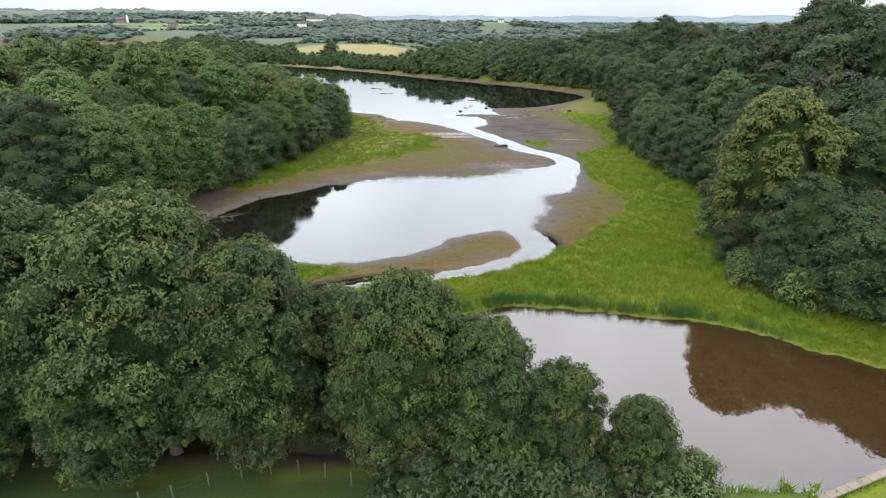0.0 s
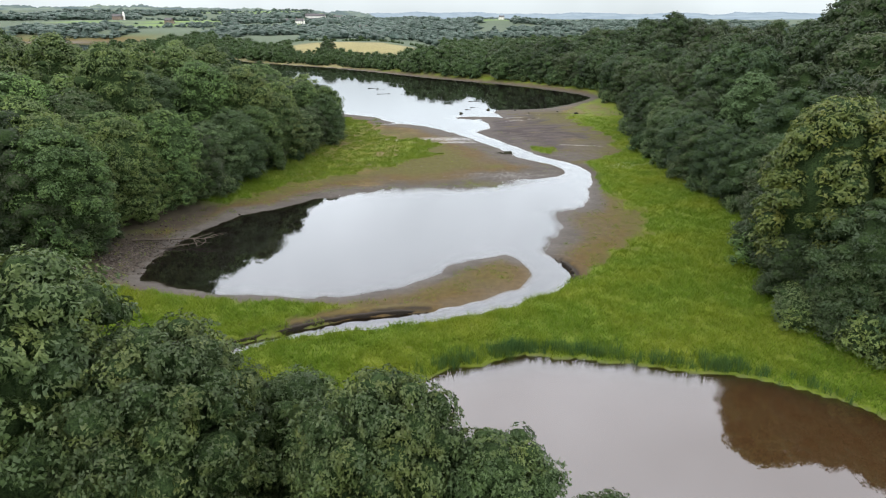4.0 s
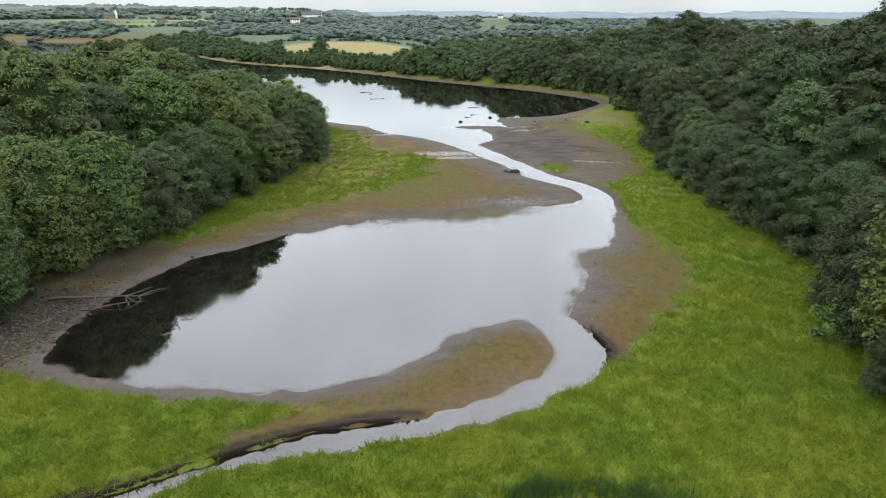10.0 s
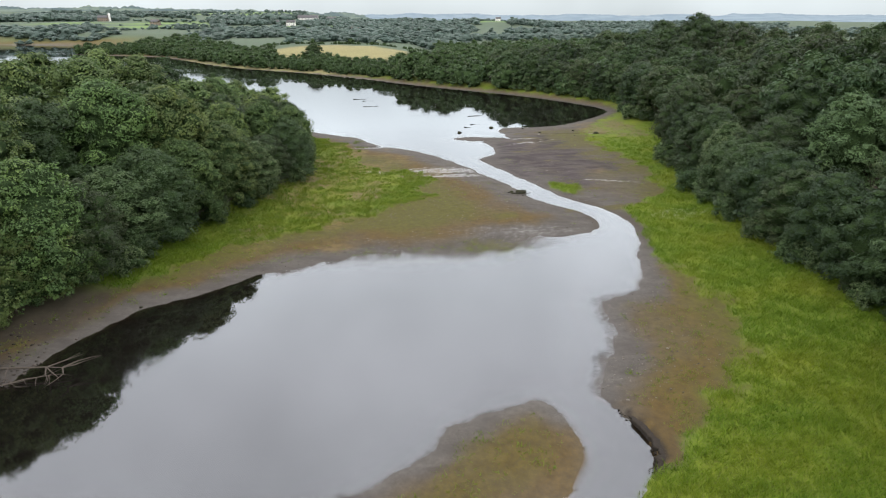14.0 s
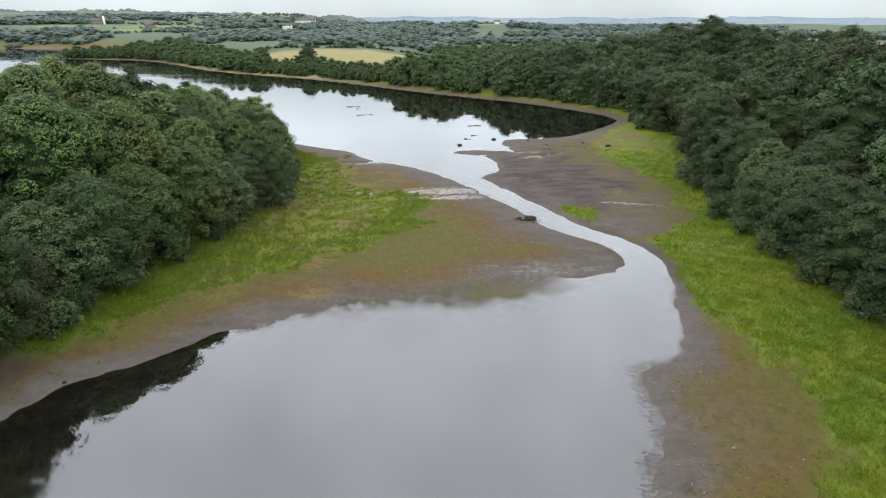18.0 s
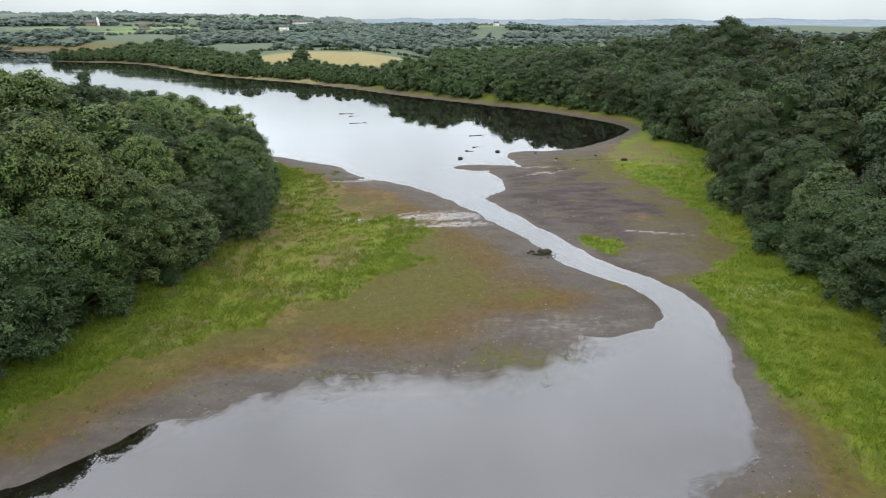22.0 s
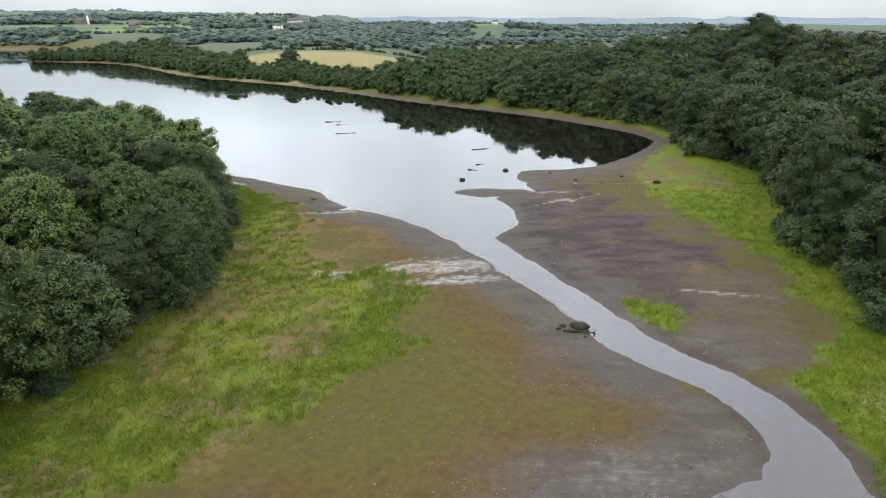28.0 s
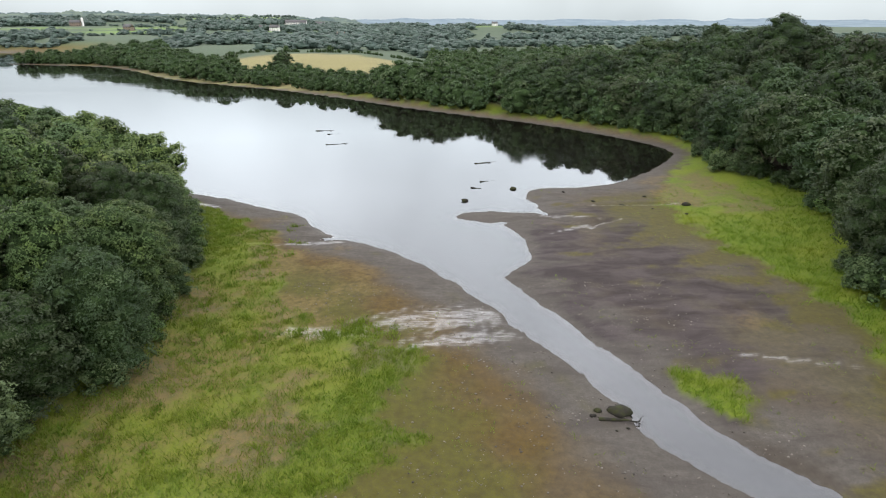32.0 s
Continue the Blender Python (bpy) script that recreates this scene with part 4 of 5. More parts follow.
# hedges, copses and woods between the fields: bearing from, to, range, depth, size, spacing
BELTS = [(-39, -29, 745, 14, 0.7, 4), (-39, -30, 800, 40, 1.1, 4), (-26, -20, 880, 30, 0.9, 4), (-25, 2, 425, 14, 0.7, 4), (-27, 3, 475, 30, 0.8, 3.6), (-26, -6, 545, 26, 0.85, 4), (-24, 4, 610, 40, 0.95, 3.6), (-22, -5, 690, 40, 1.0, 3.8), (-16, 2, 830, 40, 1.0, 4), (-20, -13, 1420, 60, 1.3, 4), (-34, -22, 1480, 30, 1.2, 5), (-22, -15, 1000, 40, 1.1, 4),
         (-37, -30, 880, 30, 1.1, 5), (-31, -23, 868, 8, 0.55, 4), (-29, -21, 985, 5, 0.4, 5), (-26, -20, 1088, 14, 0.7, 5), (-38, -27.5, 1300, 90, 1.5, 4),
         (-27.5, -22, 1270, 14, 0.7, 8), (-21, -16, 1180, 80, 1.5, 3.2), (-16.6, -14, 1090, 40, 1.8, 4), (-15, -8, 960, 24, 0.95, 4), (-21, -9, 790, 14, 0.8, 6),
         (-13, 3.6, 900, 26, 0.95, 3.6), (-13, 3.4, 1000, 40, 1.1, 3.4), (-11, 3.6, 1120, 60, 1.25, 3.4), (-10, 16, 1330, 50, 1.3, 3.6), (6.6, 20, 900, 60, 1.1, 3.4), (6.9, 20, 1120, 60, 1.2, 4),
         (-9, 5, 680, 20, 0.75, 4.5), (5, 30, 640, 40, 1.0, 4.5), (18, 38, 1000, 80, 1.3, 5), (-14, -8, 720, 16, 0.7, 5), (-36, -8, 1640, 26, 0.9, 9), (-34, -10, 1830, 16, 0.7, 12), (-32, -12, 2050, 30, 1.0, 9),
         (-13, -3, 1560, 60, 1.3, 6), (-4, 30, 1700, 60, 1.2, 8), (3.2, 7.4, 1252, 10, 0.8, 3), (9.2, 14, 1240, 30, 1.0, 4)]
spots = []
for lo, hi, r, deep, big, gap in BELTS:
    n = int(radians(hi - lo) * r / gap * (1 + deep / 40))
    ph = rng.uniform(0, 6.28)
    for _ in range(n):
        az = rng.uniform(lo, hi)
        rr = r + rng.gauss(0, 0.5) * deep + 18 * math.sin(az * 0.9 + ph)
        spots.append((rr * math.sin(radians(az)), 100 + rr * math.cos(radians(az)), 0, big * rng.uniform(1.1, 1.8), rng.uniform(0.45, 0.68)))
for _ in range(170):
    az, rr = rng.uniform(-36, 30), rng.uniform(620, 1700)
    spots.append((rr * math.sin(radians(az)), 100 + rr * math.cos(radians(az)), 0, rng.uniform(0.5, 1.1), rng.uniform(0.8, 1.1)))
spots = [s for s in grounded(spots) if not (-195 < s[0] < 15 and 325 < s[1] < 480) and not (s[0] < -120 and s[1] < 600) and field_at(np.array([s[0]]), np.array([s[1]]))[0] < 0.3]
joined("distant_hedges_and_copses", spots, DOT, LEAF_FAR_HAZE, "hedgerows and copses among the distant fields")
# the hay field's back hedge
spots = grounded([(-185 + i * 1.5 + rng.uniform(-0.6, 0.6), 482 - 34 * max(0, i / 125 - 0.4) + rng.uniform(-1, 1), 0, rng.uniform(0.16, 0.27) + (rng.uniform(0.15, 0.4) if rng.random() < 0.07 else 0), 1.0) for i in range(125) if math.sin(i * 0.37) < 0.85])
joined("hay_field_hedge", spots, FAR, LEAF_WOOD, "dark hedge with small trees behind the hay field")


def ridge(name, r, lo, hi, top, rough, seed, a, b, label):
    """A far range of hills as a plain backdrop, haze painted into its two colours."""
    an = np.radians(np.linspace(lo, hi, 520))
    h = top + rough * waves(an * r, an * 0, r * 0.28, seed, 5) + (0.0014 if r < 3000 else 0.0003) * r * np.abs(waves(an * r, an * 0, r * 0.018, seed + 1, 3))
    h = h * step(np.degrees(an), lo, lo + 6) * step(np.degrees(an), hi, hi - 6) - 20 * (1 - step(np.degrees(an), lo, lo + 6) * step(np.degrees(an), hi, hi - 6))
    rows = [(r - 500, -30), (r - 250, None), (r, None)]
    v = []
    for q, (rr, zz) in enumerate(rows):
        for t, z in zip(an, h):
            v.append((rr * math.sin(t), rr * math.cos(t), -30 if zz == -30 else (z * 0.62 - 8 if q == 1 else z)))
    n = len(an)
    f = []
    for q in range(2):
        for i in range(n - 1):
            f += [(q * n + i, q * n + i + 1, (q + 1) * n + i + 1), (q * n + i, (q + 1) * n + i + 1, (q + 1) * n + i)]
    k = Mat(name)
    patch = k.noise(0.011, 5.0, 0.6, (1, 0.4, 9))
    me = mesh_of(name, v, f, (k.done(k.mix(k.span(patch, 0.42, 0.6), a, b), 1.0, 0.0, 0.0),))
    return tagged(new(name, me), label, "hills", kind="structure")


# haze is put into the colours, paler and bluer on the farther range
ridge("backdrop_near_hills", 2700, -46, -3, 52, 10, 5, (0.085, 0.115, 0.118), (0.150, 0.187, 0.150), "farmed hills on the horizon, coloured with haze")
ridge("backdrop_far_hills", 4600, -48, 48, 38, 9, 9, (0.17, 0.22, 0.255), (0.21, 0.26, 0.29), "hills along the horizon, coloured pale blue with haze")


# ---- grass, reeds and weeds ----
def blades(name, spots, seed, low, high, width, per, spread, material, label, category, lean=0.35):
    """Tufts of single pointed blades; spots: x, y, z, size."""
    rng = np.random.RandomState(seed)
    n = len(spots) * per
    s = np.repeat(spots, per, 0)
    px, py = s[:, 0] + rng.normal(size=n) * spread, s[:, 1] + rng.normal(size=n) * spread
    h = rng.uniform(low, high, n) * s[:, 3]
    a = rng.uniform(0, 6.283, n)
    w = width * rng.uniform(0.6, 1.4, n) * (0.6 + 0.4 * s[:, 3])
    lx, ly = rng.normal(size=n) * lean * h, rng.normal(size=n) * lean * h
    z = s[:, 2] - 0.04
    v = np.stack([np.stack([px - w * np.cos(a), py - w * np.sin(a), z], -1), np.stack([px + w * np.cos(a), py + w * np.sin(a), z], -1), np.stack([px + lx, py + ly, z + h], -1)], 1).reshape(-1, 3)
    me = mesh_of(name, v, np.arange(n * 3).reshape(-1, 3), (material,))
    return tagged(new(name, me), label, category, kind="stuff")


def blade_material(name, a, b, c, broad):
    k = Mat(name)
    col = k.mix(k.island(), a, b)
    col = k.mix(k.span(k.noise(broad, 3.0), 0.40, 0.70, 0.0, 0.7), col, c)
    k.done(col, 0.6, 0.0, 0.25)
    glow = k.n.new("ShaderNodeBsdfTranslucent")
    k.l.new(col, glow.inputs[0])
    both = k.n.new("ShaderNodeMixShader")
    both.inputs[0].default_value = 0.35
    k.l.new(k.b.outputs[0], both.inputs[1])
    k.l.new(glow.outputs[0], both.inputs[2])
    k.l.new(both.outputs[0], k.out.inputs[0])
    return k.m


GRASS = blade_material("meadow_grass", (0.080, 0.152, 0.010), (0.140, 0.218, 0.014), (0.190, 0.226, 0.016), 0.13)
REED = blade_material("reed_blades", (0.035, 0.085, 0.028), (0.07, 0.135, 0.035), (0.09, 0.15, 0.03), 0.6)
WEED = blade_material("weed_leaves", (0.080, 0.140, 0.012), (0.145, 0.215, 0.02), (0.175, 0.205, 0.02), 0.5)
nrng = np.random.RandomState(12)
qx, qy = nrng.uniform(-64, 62, 300000), np.minimum(nrng.uniform(43, 200, 300000), nrng.uniform(43, 240, 300000))
qz, qs, qb, qm, qe, qw, _ = land(qx, qy)
thick = waves(qx, qy, 4.0, 91, 3)
ok = (qs > 0.05) & (qe < 3) & (qw < 3) & (nrng.uniform(size=len(qx)) < (1 - qb) * (0.9 + 0.15 * thick))
tall = 0.8 + 0.14 * np.clip(thick, -1, 1)
straw_here = (((qx + 19) / 12) ** 2 + ((qy - 147) / 32) ** 2) < 1.1 + 0.8 * thick
straw_here |= (((qx - 45) / 9) ** 2 + ((qy - 197) / 16) ** 2) < 1.0 + 0.6 * thick
north_west = (qx < 0) & (qy > 112)
ok &= ~((qx < -31) & (qy < 98) & (qw > -3))
keep = ok & ~(straw_here & (nrng.uniform(size=len(qx)) < 0.93))
tall = np.where(north_west, tall * 0.55, tall)
g = np.stack([qx, qy, qz, tall], -1)[keep]
blades("meadow_grass", g, 13, 0.3, 0.7, 0.03, 5, 0.18, GRASS, "lush bright green rank grass over the meadow", "grass", 0.6)
# short turf on the western flat
tx, ty = nrng.uniform(-36, 2, 60000), nrng.uniform(104, 190, 60000)
tz, ts, tb, tm, te, tw, _ = land(tx, ty)
sel = (tb < 0.6) & (ts > 0.5) & (tw < 3) & (0.6 * waves(tx, ty, 5.0, 92, 4) + 0.55 * nrng.normal(size=len(tx)) > np.where((((tx + 17) / 12) ** 2 + ((ty - 152) / 26) ** 2) < 1, 0.2, -0.6))
blades("flat_turf", np.stack([tx, ty, tz, nrng.uniform(0.5, 1.1, len(tx))], -1)[sel], 23, 0.15, 0.5, 0.026, 8, 0.16, WEED, "patchy short turf and weeds on the western flat", "grass", 0.5)
# taller tufts on the western flat and at the meadow's edge
tx, ty = nrng.uniform(-34, 2, 5200), nrng.uniform(104, 186, 5200)
tz, ts, tb, tm, te, tw, _ = land(tx, ty)
clump = waves(tx, ty, 7.0, 95, 4) + 0.5 * nrng.normal(size=len(tx))
sel = (tb < 0.5) & (ts > 0.6) & (tw < 1.5) & (clump > np.where((((tx + 17) / 12) ** 2 + ((ty - 158) / 22) ** 2) < 1, 0.75, 0.1))
blades("grass_tufts", np.stack([tx, ty, tz, nrng.uniform(0.5, 1.15, len(tx))], -1)[sel], 29, 0.25, 0.6, 0.03, 14, 0.3, WEED, "taller bright tufts of rank grass on the western flat", "grass", 0.32)
# weeds strewn thinly over the mossy flats
sel = (qb > 0.5) & (qs > np.where(qy < 114, 1.6, 3.0)) & (qm < 7) & (nrng.uniform(size=len(qx)) < np.where((qy < 114), 0.14, 0.055) * np.clip(1.0 + 1.4 * thick, 0, 2.5))
blades("mud_weeds", np.stack([qx, qy, qz, tall], -1)[sel], 14, 0.08, 0.3, 0.03, 5, 0.12, WEED, "thin scatter of small weeds on the mud", "weeds", 0.8)
# reeds along the pond
line = smooth_line(POND[4:17], 8)
spots = []
for i, (x, y) in enumerate(line):
    dense = max(0.12, 1.1 * max(math.exp(-((x - m) / w) ** 2) for m, w in ((1, 1.2), (6.5, 1.8), (12.5, 2.4), (19, 1.4), (23.5, 2.0))))
    for _ in range(9):
        if nrng.uniform() < dense:
            spots.append((x + nrng.normal() * 0.5, y + 0.15 + abs(nrng.normal()) * 0.7, 0.0, nrng.uniform(0.7, 1.15)))
a = np.array(spots)
a[:, 2] = np.maximum(land(a[:, 0], a[:, 1])[0], 0.0)
blades("reed_bed", a, 15, 0.6, 1.25, 0.022, 14, 0.16, REED, "upright blue-green reeds along the pond's edge", "reeds", 0.12)
# nettle and dock clumps by the wet hollow and scattered on the western flat
spots = [(nrng.uniform(-22, -11), nrng.normal() * 2.2 + 147.5, 0, nrng.uniform(0.5, 1.1)) for _ in range(34)]
spots += [(nrng.uniform(-30, -16), nrng.uniform(120, 182), 0, nrng.uniform(0.5, 1.1)) for _ in range(90)]
spots += [(nrng.uniform(-10, -3), nrng.normal() * 1.2 + 149, 0, nrng.uniform(0.4, 0.9)) for _ in range(40)]
a = np.array(spots)
a[:, 2] = land(a[:, 0], a[:, 1])[0]
blades("dock_clumps", a, 16, 0.3, 0.75, 0.06, 26, 0.3, WEED, "leafy green dock clumps on the damp flat", "weeds", 0.5)
# green weed showing in the shallows
a = np.array([(8.6 + nrng.normal() * 2.8, 109.8 + nrng.normal() * 1.8, -0.03, nrng.uniform(0.4, 1.0)) for _ in range(1300)])
blades("water_weed", a, 17, 0.04, 0.13, 0.05, 5, 0.25, WEED, "patch of green weed breaking the shallow water", "weeds", 1.6)


# ---- small things ----
def part(name, v, f, material, parent, label=""):
    ob = new(name, mesh_of(name, v, f, (material,)))
    ob.parent = parent
    return tagged(ob, label)


def lump(seed, size, rough=0.22, flat=0.6, sub=2):
    """A rough boulder on its base."""
    v, f = BALL1 if sub == 2 else BALL0
    rg = np.random.RandomState(seed)
    d = 1 + rough * (np.sin(v @ rg.normal(size=3) * 2.2 + rg.uniform(0, 6)) * 0.6 + np.sin(v @ rg.normal(size=3) * 4.0 + rg.uniform(0, 6)) * 0.5) + rg.normal(size=len(v)) * 0.05
    return v * d[:, None] * np.array([1, rg.uniform(0.65, 0.95), flat]) * size, f


k = Mat("dark_wet_stone")
st = k.noise(5.0, 5.0, 0.6)
k.bump(st, 0.6, 0.05)
STONE = k.done(k.mix(k.span(k.noise(1.6), 0.45, 0.65), k.mix(st, (0.012, 0.011, 0.009), (0.034, 0.031, 0.026)), (0.034, 0.038, 0.012)), 0.85, 0.0, 0.2)
k = Mat("pale_weathered_stone")
st = k.noise(4.0, 5.0, 0.6)
k.bump(st, 0.5, 0.03)
PALE = k.done(k.mix(st, k.mix(k.each(), (0.12, 0.105, 0.085), (0.20, 0.18, 0.145)), (0.28, 0.25, 0.20)), 0.85)
k = Mat("bleached_dead_wood")
st = k.noise(9.0, 4.0, 0.6, (1, 1, 0.3))
k.bump(st, 0.5, 0.02)
DEADWOOD = k.done(k.mix(st, (0.045, 0.036, 0.028), (0.13, 0.11, 0.088)), 0.9)
k = Mat("grey_fence_wood")
POSTWOOD = k.done(k.mix(k.noise(20.0, 4.0, 0.6, (1, 1, 0.1)), (0.07, 0.062, 0.050), (0.14, 0.13, 0.11)), 0.9)
k = Mat("galvanised_wire")
WIRE = k.done((0.10, 0.09, 0.08), 0.7, 0.3)


def branch_tubes(seed, start, heading, length, radius, forks, rise=0.05):
    """A crooked bough with side branches, as pieces."""
    rg = np.random.RandomState(seed)
    pts, p, a = [], np.array(start, float), heading
    for i in range(7):
        pts.append(tuple(p))
        a += rg.normal() * 0.16
        p = p + np.array([math.cos(a), math.sin(a), rise + rg.normal() * 0.05]) * length / 6
    out = [tube(pts, [radius * (1 - 0.13 * i) for i in range(7)], 6)]
    for i in range(forks):
        b = pts[2 + rg.randint(0, 5)]
        a2, q, fk = heading + rg.choice([-1, 1]) * rg.uniform(0.4, 1.1), np.array(b), []
        for j in range(4):
            fk.append(tuple(q))
            q = q + np.array([math.cos(a2), math.sin(a2), rg.uniform(-0.12, 0.2)]) * length * rg.uniform(0.07, 0.13)
            a2 += rg.normal() * 0.25
        out.append(tube(fk, [radius * 0.4, radius * 0.28, radius * 0.16, radius * 0.05], 5))
    return out


def dead_bough(x, y, z, seed, heading, length, radius, forks, label):
    ob = tagged(new("fallen_bough"), label, "dead wood", "fallen boughs on the western shore")
    ob.location = (x, y, z)
    for i, (v, f) in enumerate(branch_tubes(seed, (0, 0, radius * 0.7), heading, length, radius, forks)):
        part("bough" if i == 0 else "branch", v, f, DEADWOOD, ob)
    return ob


dead_bough(-40.5, 82.0, height_at(-40.5, 82) + 0.15, 3, -0.22, 9.5, 0.17, 9, "long bare fallen bough reaching from the stony shore into the water")
dead_bough(-36.5, 80.5, height_at(-36.5, 80.5), 5, -0.05, 5.5, 0.09, 10, "bare branching bough lying half in the water")
dead_bough(-37.5, 76.0, height_at(-37.5, 76), 8, 0.7, 3.2, 0.05, 5, "thin dead branch on the stony shore")
dead_bough(-39.0, 79.0, height_at(-39, 79), 9, 2.2, 3.0, 0.06, 5, "thin dead branch on the stony shore")
# stony shore below the western wood
rg = np.random.RandomState(4)
parts = []
sx, sy = rg.normal(-38.6, 2.2, 900), rg.normal(77.5, 4.6, 900)
sz, ss = land(sx, sy)[:2]
for x, y, z, q in zip(sx, sy, sz, ss):
    if q > -0.3:
        v, f = lump(rg.randint(1000), rg.uniform(0.06, 0.22), 0.2, 0.6, 1)
        parts.append((v + np.array([x, y, z + 0.03]), f, 0))
v, f, m = join(parts)
k = Mat("shore_stones")
SHORE = k.done(k.mix(k.island(), (0.030, 0.025, 0.020), (0.105, 0.088, 0.074)), 0.85)
tagged(new("shore_stones", mesh_of("shore_stones", v, f, (SHORE,))), "brown stones and twigs strewn on the bare shore", "stones", kind="stuff")

# boulder with a sodden log beside the stream
ob = tagged(new("boulder"), "dark mossy boulder at the edge of the stream", "boulder")
ob.location = (14.2, 137.0, height_at(14.2, 137.0) + 0.18)
part("rock", *lump(21, 0.72, 0.42, 0.55), STONE, ob)
ob = tagged(new("sodden_log"), "dark waterlogged log lying against the boulder", "log")
ob.location = (13.3, 136.1, height_at(13.3, 136.1))
for i, (v, f) in enumerate(branch_tubes(31, (-0.9, 0, 0.14), 0.05, 2.9, 0.17, 3, 0.0)):
    part("log" if i == 0 else "branch", v, f, STONE, ob)
for i, (x, y, s) in enumerate(((12.6, 137.2, 0.32), (12.1, 136.5, 0.24), (14.3, 135.2, 0.14), (13.4, 134.9, 0.1), (30.3, 189.6, 0.55), (39.6, 187.7, 0.6), (35.1, 193.4, 0.35), (26, 191, 0.3), (37.8, 183, 0.25), (34, 186.5, 0.2), (22.5, 197, 0.3), (9, 196, 0.2))):
    ob = tagged(new("rock"), "dark rounded rock on the bare lake bed", "rock", "rocks on the lake bed")
    ob.location = (x, y, height_at(x, y) + s * 0.22)
    part("stone", *lump(40 + i, s), STONE, ob)
for i, (x, y, s) in enumerate(((5.6, 192.9, 0.55), (14.4, 200, 0.55), (-30.6, 94.6, 0.2))):
    ob = tagged(new("rock"), "dark rock standing out of shallow water", "rock", "rocks in the shallows")
    ob.location = (x, y, 0.08)
    part("stone", *lump(60 + i, s), STONE, ob)
# gravel strewn over the bare flats
rg = np.random.RandomState(14)
sx, sy = rg.uniform(-24, 26, 26000), rg.uniform(78, 160, 26000)
sz, ss, sb = land(sx, sy)[:3]
ok = (sb > 0.7) & (ss > 0.2) & (rg.uniform(size=len(sx)) < 0.30 + 0.35 * waves(sx, sy, 7, 15, 3))
v0, f0 = BALL0
parts = []
for x, y, z in zip(sx[ok], sy[ok], sz[ok]):
    w = 0.035 + 0.07 * rg.random_sample() ** 3
    parts.append((v0 * np.array([w, w * rg.uniform(0.6, 1.0), w * 0.55]) * rg.uniform(0.8, 1.2, (len(v0), 1)) + np.array([x, y, z + w * 0.2]), f0, 0))
v, f, m = join(parts)
k = Mat("flat_gravel")
GRAVEL = k.done(k.mix(k.island(), (0.050, 0.044, 0.038), (0.21, 0.19, 0.165)), 0.85)
tagged(new("gravel", mesh_of("gravel", v, f, (GRAVEL,))), "small grey and brown stones strewn over the bare lake bed", "gravel", kind="stuff")
# pale litter stones on the eastern mud
for i, (x, y, s) in enumerate(((20.7, 85.8, 0.16), (22.5, 95.5, 0.1), (24.8, 84.5, 0.1), (21.5, 99, 0.08), (26.5, 90.5, 0.09))):
    ob = tagged(new("pale_stone"), "small pale stone on the brown mud", "stone", "pale stones on the mud")
    ob.location = (x, y, height_at(x, y) + s * 0.3)
    part("stone", *lump(70 + i, s, 0.2, 0.55, 1), PALE, ob)
# logs stranded far out in the lake
for i, (x, y, a, l) in enumerate(((-27.0, 259.2, -0.25, 7.5), (-24.5, 254.0, 0.65, 4.5), (-22.3, 240.4, -0.1, 5.2), (11.5, 219.8, 0.1, 5.0), (10.2, 205, 0.5, 2.4), (8.0, 201.0, -0.5, 1.8))):
    ob = tagged(new("stranded_log"), "dark log lying awash in the still lake", "log", "logs in the lake")
    ob.location = (x, y, 0.0)
    for j, (v, f) in enumerate(branch_tubes(80 + i, (-l / 2, 0, 0.02), a, l, 0.17, 2, 0.0)):
        part("log" if j == 0 else "branch", v, f, STONE, ob)
# undercut bank of the stream: a black ragged face with clods fallen below it
rg = np.random.RandomState(9)
parts = []
for c, side in zip(CUT_BANKS, (1, -1)):
    ln = smooth_line(c, 16)
    t = np.gradient(ln, axis=0)
    t /= np.linalg.norm(t, axis=1)[:, None]
    out = np.stack([t[:, 1], -t[:, 0]], -1) * side
    n = len(ln)
    ends = np.clip(np.minimum(np.arange(n), np.arange(n)[::-1]) / 10, 0, 1)
    fray = np.repeat(rg.normal(size=(n + 2) // 3) * 0.09, 3)[:n] + rg.normal(size=n) * 0.04
    rows = [(0.42, 0 * ends - 0.12), (0.50, 0.08 * ends), (0.46, 0.22 * ends), (0.50, 0.33 * ends + 0.3 * fray), (0.36, 0.36 * ends + 0.3 * fray), (-0.1, 0.26 * ends)]
    v = np.vstack([np.column_stack([ln + out * (o + fray)[:, None] * (0.3 + 0.7 * ends)[:, None], z]) for o, z in rows])
    f = []
    for q in range(len(rows) - 1):
        for i in range(n - 1):
            a, b = q * n + i, (q + 1) * n + i
            f += [(a, a + 1, b + 1), (a, b + 1, b)]
    parts.append((v, np.array(f), 0))
    for (x, y), (ox, oy) in zip(ln, out):
        for _ in range(2):
            v, f = lump(rg.randint(1000), rg.uniform(0.03, 0.11), 0.3, 0.7, 1)
            parts.append((v + np.array([x + ox * 0.5 + rg.normal() * 0.12, y + oy * 0.5 + rg.normal() * 0.12, rg.uniform(-0.03, 0.1)]), f, 0))
v, f, m = join(parts)
k = Mat("peat_bank")
PEAT = k.done(k.mix(k.noise(5.0, 4.0), (0.010, 0.008, 0.006), (0.036, 0.028, 0.020)), 0.9)
tagged(new("peat_clods", mesh_of("peat_clods", v, f, (PEAT,))), "black crumbling peat clods of the undercut bank", "peat bank", kind="stuff")


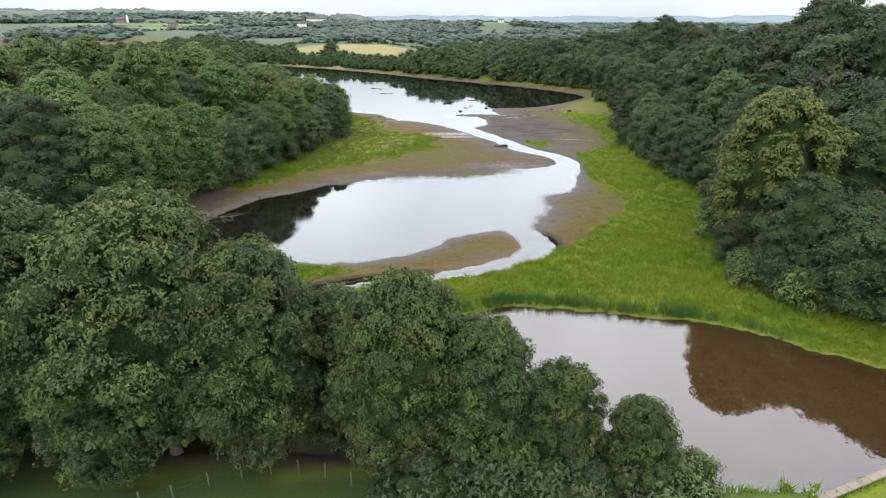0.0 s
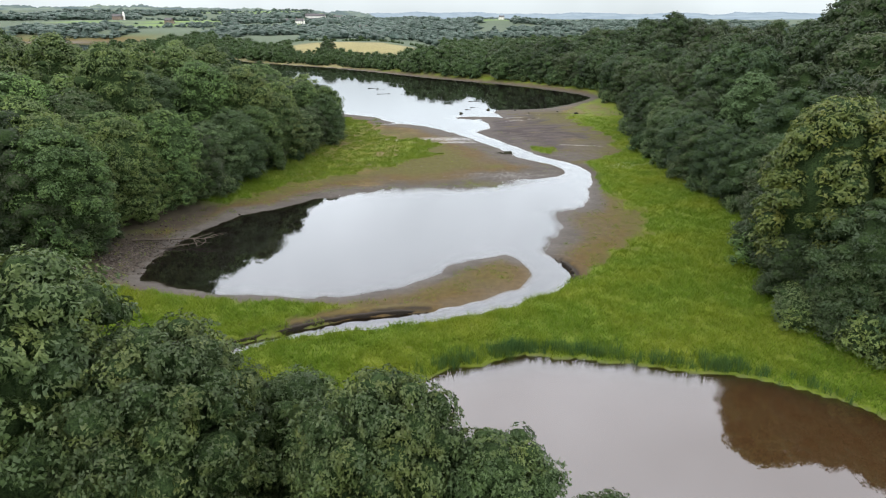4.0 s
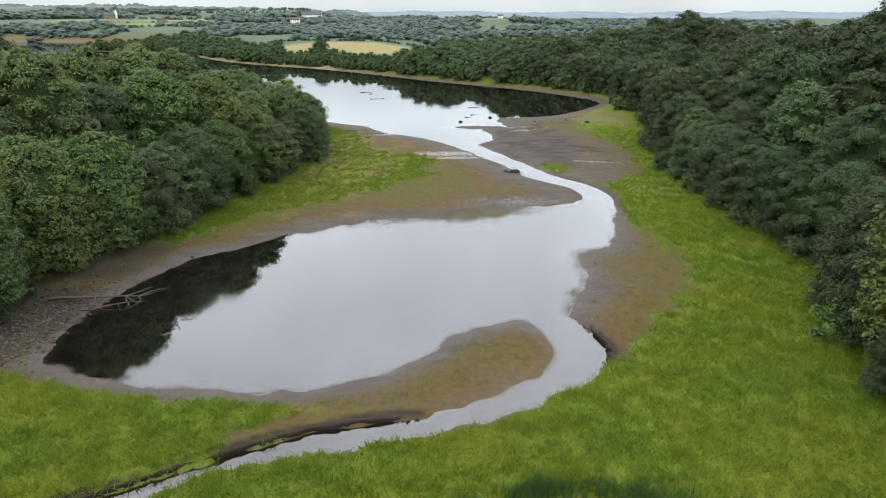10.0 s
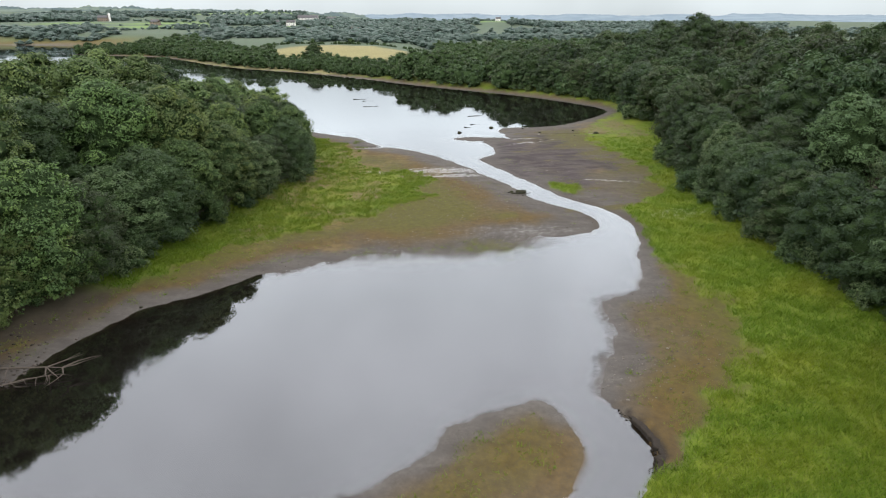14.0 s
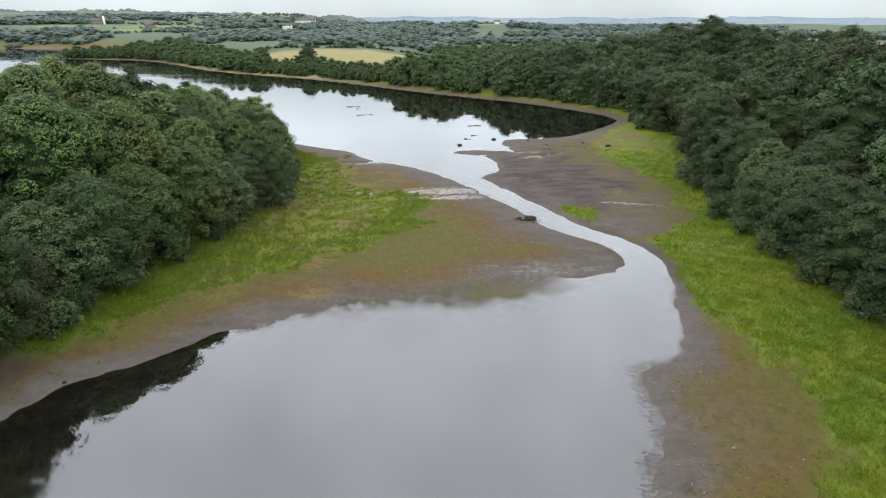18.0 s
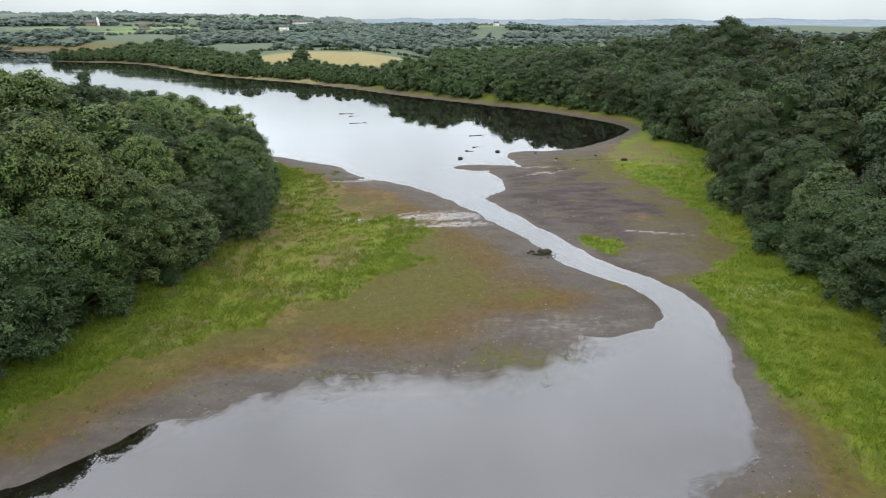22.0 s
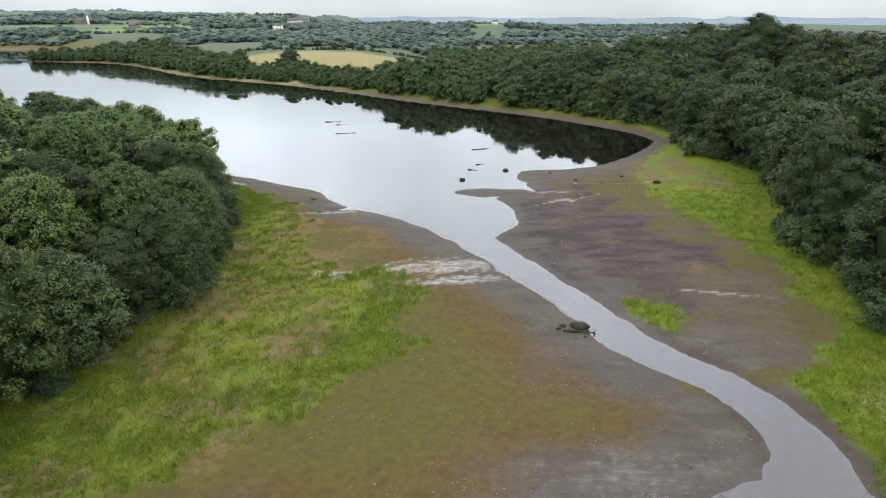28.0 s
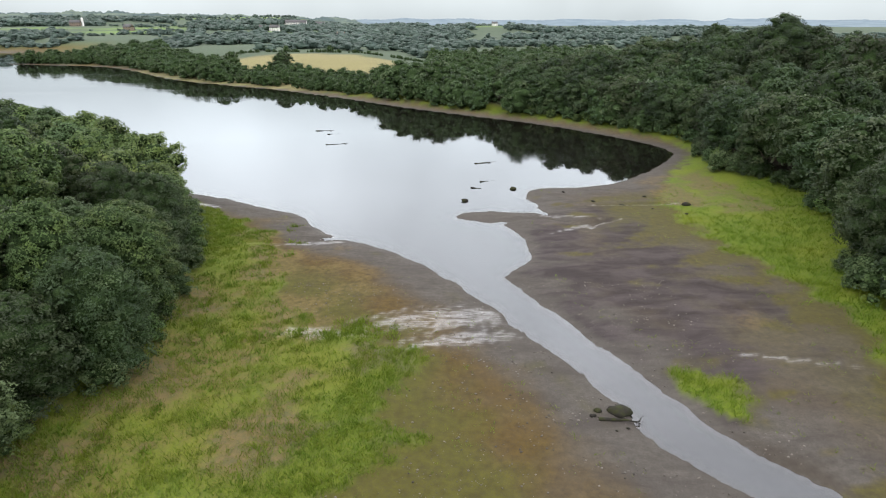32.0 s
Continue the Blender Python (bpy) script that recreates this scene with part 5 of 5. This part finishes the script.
def box(sx, sy, sz, chamfer=0.015):
    """A block with worn edges, standing on z = 0."""
    bm = bmesh.new()
    bmesh.ops.create_cube(bm, size=1.0)
    bmesh.ops.scale(bm, vec=(sx, sy, sz), verts=bm.verts)
    bmesh.ops.bevel(bm, geom=bm.edges[:], offset=chamfer, segments=1, affect="EDGES")
    bmesh.ops.translate(bm, vec=(0, 0, sz / 2), verts=bm.verts)
    bmesh.ops.triangulate(bm, faces=bm.faces[:])
    v = np.array([w.co[:] for w in bm.verts])
    f = np.array([tuple(w.index for w in q.verts) for q in bm.faces])
    bm.free()
    return v, f


# fence under the trees on the dam
fence = tagged(new("fence"), "old wooden post and wire fence below the trees", "fence")
fence.location = (-9.8, 29.15, 0)
tops = []
pv, pf = box(0.09, 0.09, 1.25, 0.012)
pv[:, 2] = np.where(pv[:, 2] > 1.2, pv[:, 2] + pv[:, 1] * 0.5, pv[:, 2])
post_mesh = mesh_of("post", pv, pf, (POSTWOOD,))
for i in range(12):
    x = -9.5 + i * 1.72
    y = -0.06 * x * x if abs(x) < 6 else -2.16 - 0.3 * (abs(x) - 6)
    z = height_at(x - 9.8, y + 29.15) - 0.1
    p = new("post", post_mesh)
    p.parent = fence
    p.location, p.rotation_euler = (x, y, z), (0.03 * math.sin(i * 2.1), 0.03 * math.cos(i * 1.3), i * 0.4)
    tops.append((x, y, z))
for h in (0.45, 0.8, 1.12):
    part("wire", *tube([(x, y + 0.05, z + h) for x, y, z in tops], [0.003] * len(tops), 4), WIRE, fence)

# stone coping of the dam at the pond's corner
coping = tagged(new("dam_coping"), "pale weathered stone coping along the edge of the dam", "stone coping", kind="structure")
coping.location = (22.0, 27.3, 0.9)
cv, cf = box(0.92, 0.5, 0.16, 0.025)
block = mesh_of("coping_stone", cv, cf, (PALE,))
ang = math.atan(0.41)
for i in range(26):
    b = new("coping_stone", block)
    b.parent = coping
    b.location = (i * 0.95 * math.cos(ang), i * 0.95 * math.sin(ang), -0.04 + 0.012 * math.sin(i * 3.3))
    b.rotation_euler = (0.01 * math.sin(i * 1.7), 0.012 * math.cos(i * 2.3), ang + 0.012 * math.sin(i * 5.1))
dk = [(22 + i * 0.55 * math.cos(ang) + nrng.normal() * 0.1, 27.0 + i * 0.55 * math.sin(ang) + nrng.normal() * 0.15, 0.85, nrng.uniform(0.3, 0.8)) for i in range(40) if i % 3]
dk += [(nrng.uniform(15, 23), nrng.uniform(26.8, 28.4), 1.0, nrng.uniform(0.8, 1.4)) for _ in range(60)]
blades("dam_weeds", np.array(dk), 18, 0.25, 0.6, 0.05, 22, 0.22, GRASS, "fresh green weeds growing along the dam's coping", "weeds", 0.5)

# ---- far buildings ----
k = Mat("white_render")
RENDER = k.done(k.mix(k.noise(0.6, 3.0), (0.62, 0.61, 0.57), (0.8, 0.79, 0.76)), 0.85)
k = Mat("brown_stone_wall")
BROWN = k.done(k.mix(k.noise(1.5, 4.0), (0.16, 0.12, 0.09), (0.27, 0.22, 0.17)), 0.9)
k = Mat("slate_roof")
SLATE = k.done(k.mix(k.noise(1.2, 4.0), (0.06, 0.06, 0.065), (0.12, 0.115, 0.115)), 0.7)
k = Mat("window_glass")
GLASS = k.done((0.02, 0.025, 0.03), 0.08, 0.0, 0.6)


def house(name, x, y, w, d, h, turn, wall, label, tower=False, group="far houses"):
    ob = tagged(new(name), label, "house", group)
    ob.location, ob.rotation_euler = (x, y, height_at(x, y) - 0.3), (0, 0, turn)
    v = np.array([(-w / 2, -d / 2, 0), (w / 2, -d / 2, 0), (w / 2, d / 2, 0), (-w / 2, d / 2, 0), (-w / 2, -d / 2, h), (w / 2, -d / 2, h), (w / 2, d / 2, h), (-w / 2, d / 2, h), (-w / 2, 0, h + d * 0.38), (w / 2, 0, h + d * 0.38)], float)
    part("wall", v, [(0, 1, 5), (0, 5, 4), (2, 3, 7), (2, 7, 6), (1, 2, 6), (1, 6, 5), (3, 0, 4), (3, 4, 7), (4, 7, 8), (5, 9, 6)], wall, ob)
    e, r, t = 0.35, h + d * 0.38 + 0.12, 0.22
    rv = []
    for dz in (0, t):
        rv += [(-w / 2 - e, -d / 2 - e, h - 0.2 + dz), (w / 2 + e, -d / 2 - e, h - 0.2 + dz), (w / 2 + e, 0, r + dz), (-w / 2 - e, 0, r + dz), (w / 2 + e, d / 2 + e, h - 0.2 + dz), (-w / 2 - e, d / 2 + e, h - 0.2 + dz)]
    quads = [(6, 7, 8, 9), (9, 8, 10, 11), (3, 2, 1, 0), (5, 4, 2, 3), (0, 1, 7, 6), (4, 5, 11, 10), (1, 2, 8, 7), (2, 4, 10, 8), (3, 0, 6, 9), (5, 3, 9, 11)]
    roof = part("roof", np.array(rv), [q for a, b, c, dd in quads for q in ((a, b, c), (a, c, dd))], SLATE, ob)
    for s in (-1, 1):
        cv, cf = box(0.8, 0.6, 1.5, 0.03)
        part("chimney", cv + np.array([s * w * 0.42, 0, r - 0.4]), cf, BROWN, roof)
    n = max(2, int(w / 3.2))
    for row in range(2 if h > 4.5 else 1):
        for i in range(n):
            gv, gf = box(1.0, 0.08, 1.3, 0.02)
            part("window", gv + np.array([(i + 0.5) / n * w - w / 2, -d / 2 - 0.02, 0.9 + row * 2.7]), gf, GLASS, ob)
    if tower:
        part("tower", *tube([(w / 2 + 2.2, 0, 0), (w / 2 + 2.2, 0, h * 1.9), (w / 2 + 2.2, 0, h * 2.15), (w / 2 + 2.2, 0, h * 2.3)], [1.9, 1.8, 1.4, 0.05], 12), RENDER, ob, "round white tower")


house("farmhouse", -575, 1130, 16, 9, 6, 0.2, BROWN, "brown stone farmhouse with a white tower among trees", True)
house("cottage", -226, 1010, 13, 8, 5, -0.1, RENDER, "white cottage with slate roof among distant trees")
house("cottage", -246, 1022, 10, 7, 4.5, 0.3, RENDER, "white cottage with slate roof among distant trees")
house("barn", -300, 1500, 46, 14, 6, 0.05, RENDER, "long pale farm barn below the hills")
house("barn", -245, 1490, 20, 12, 5, 0.0, RENDER, "small pale farm barn below the hills")
house("hill_house", 118, 1285, 10, 7, 4.5, 0.1, RENDER, "white house on a green hilltop")
house("cottage", -95, 760, 9, 7, 3.6, 0.2, BROWN, "low brown cottage half hidden behind trees")
house("cottage", -420, 980, 12, 8, 5, -0.2, BROWN, "brown cottage with slate roof beside a pasture")
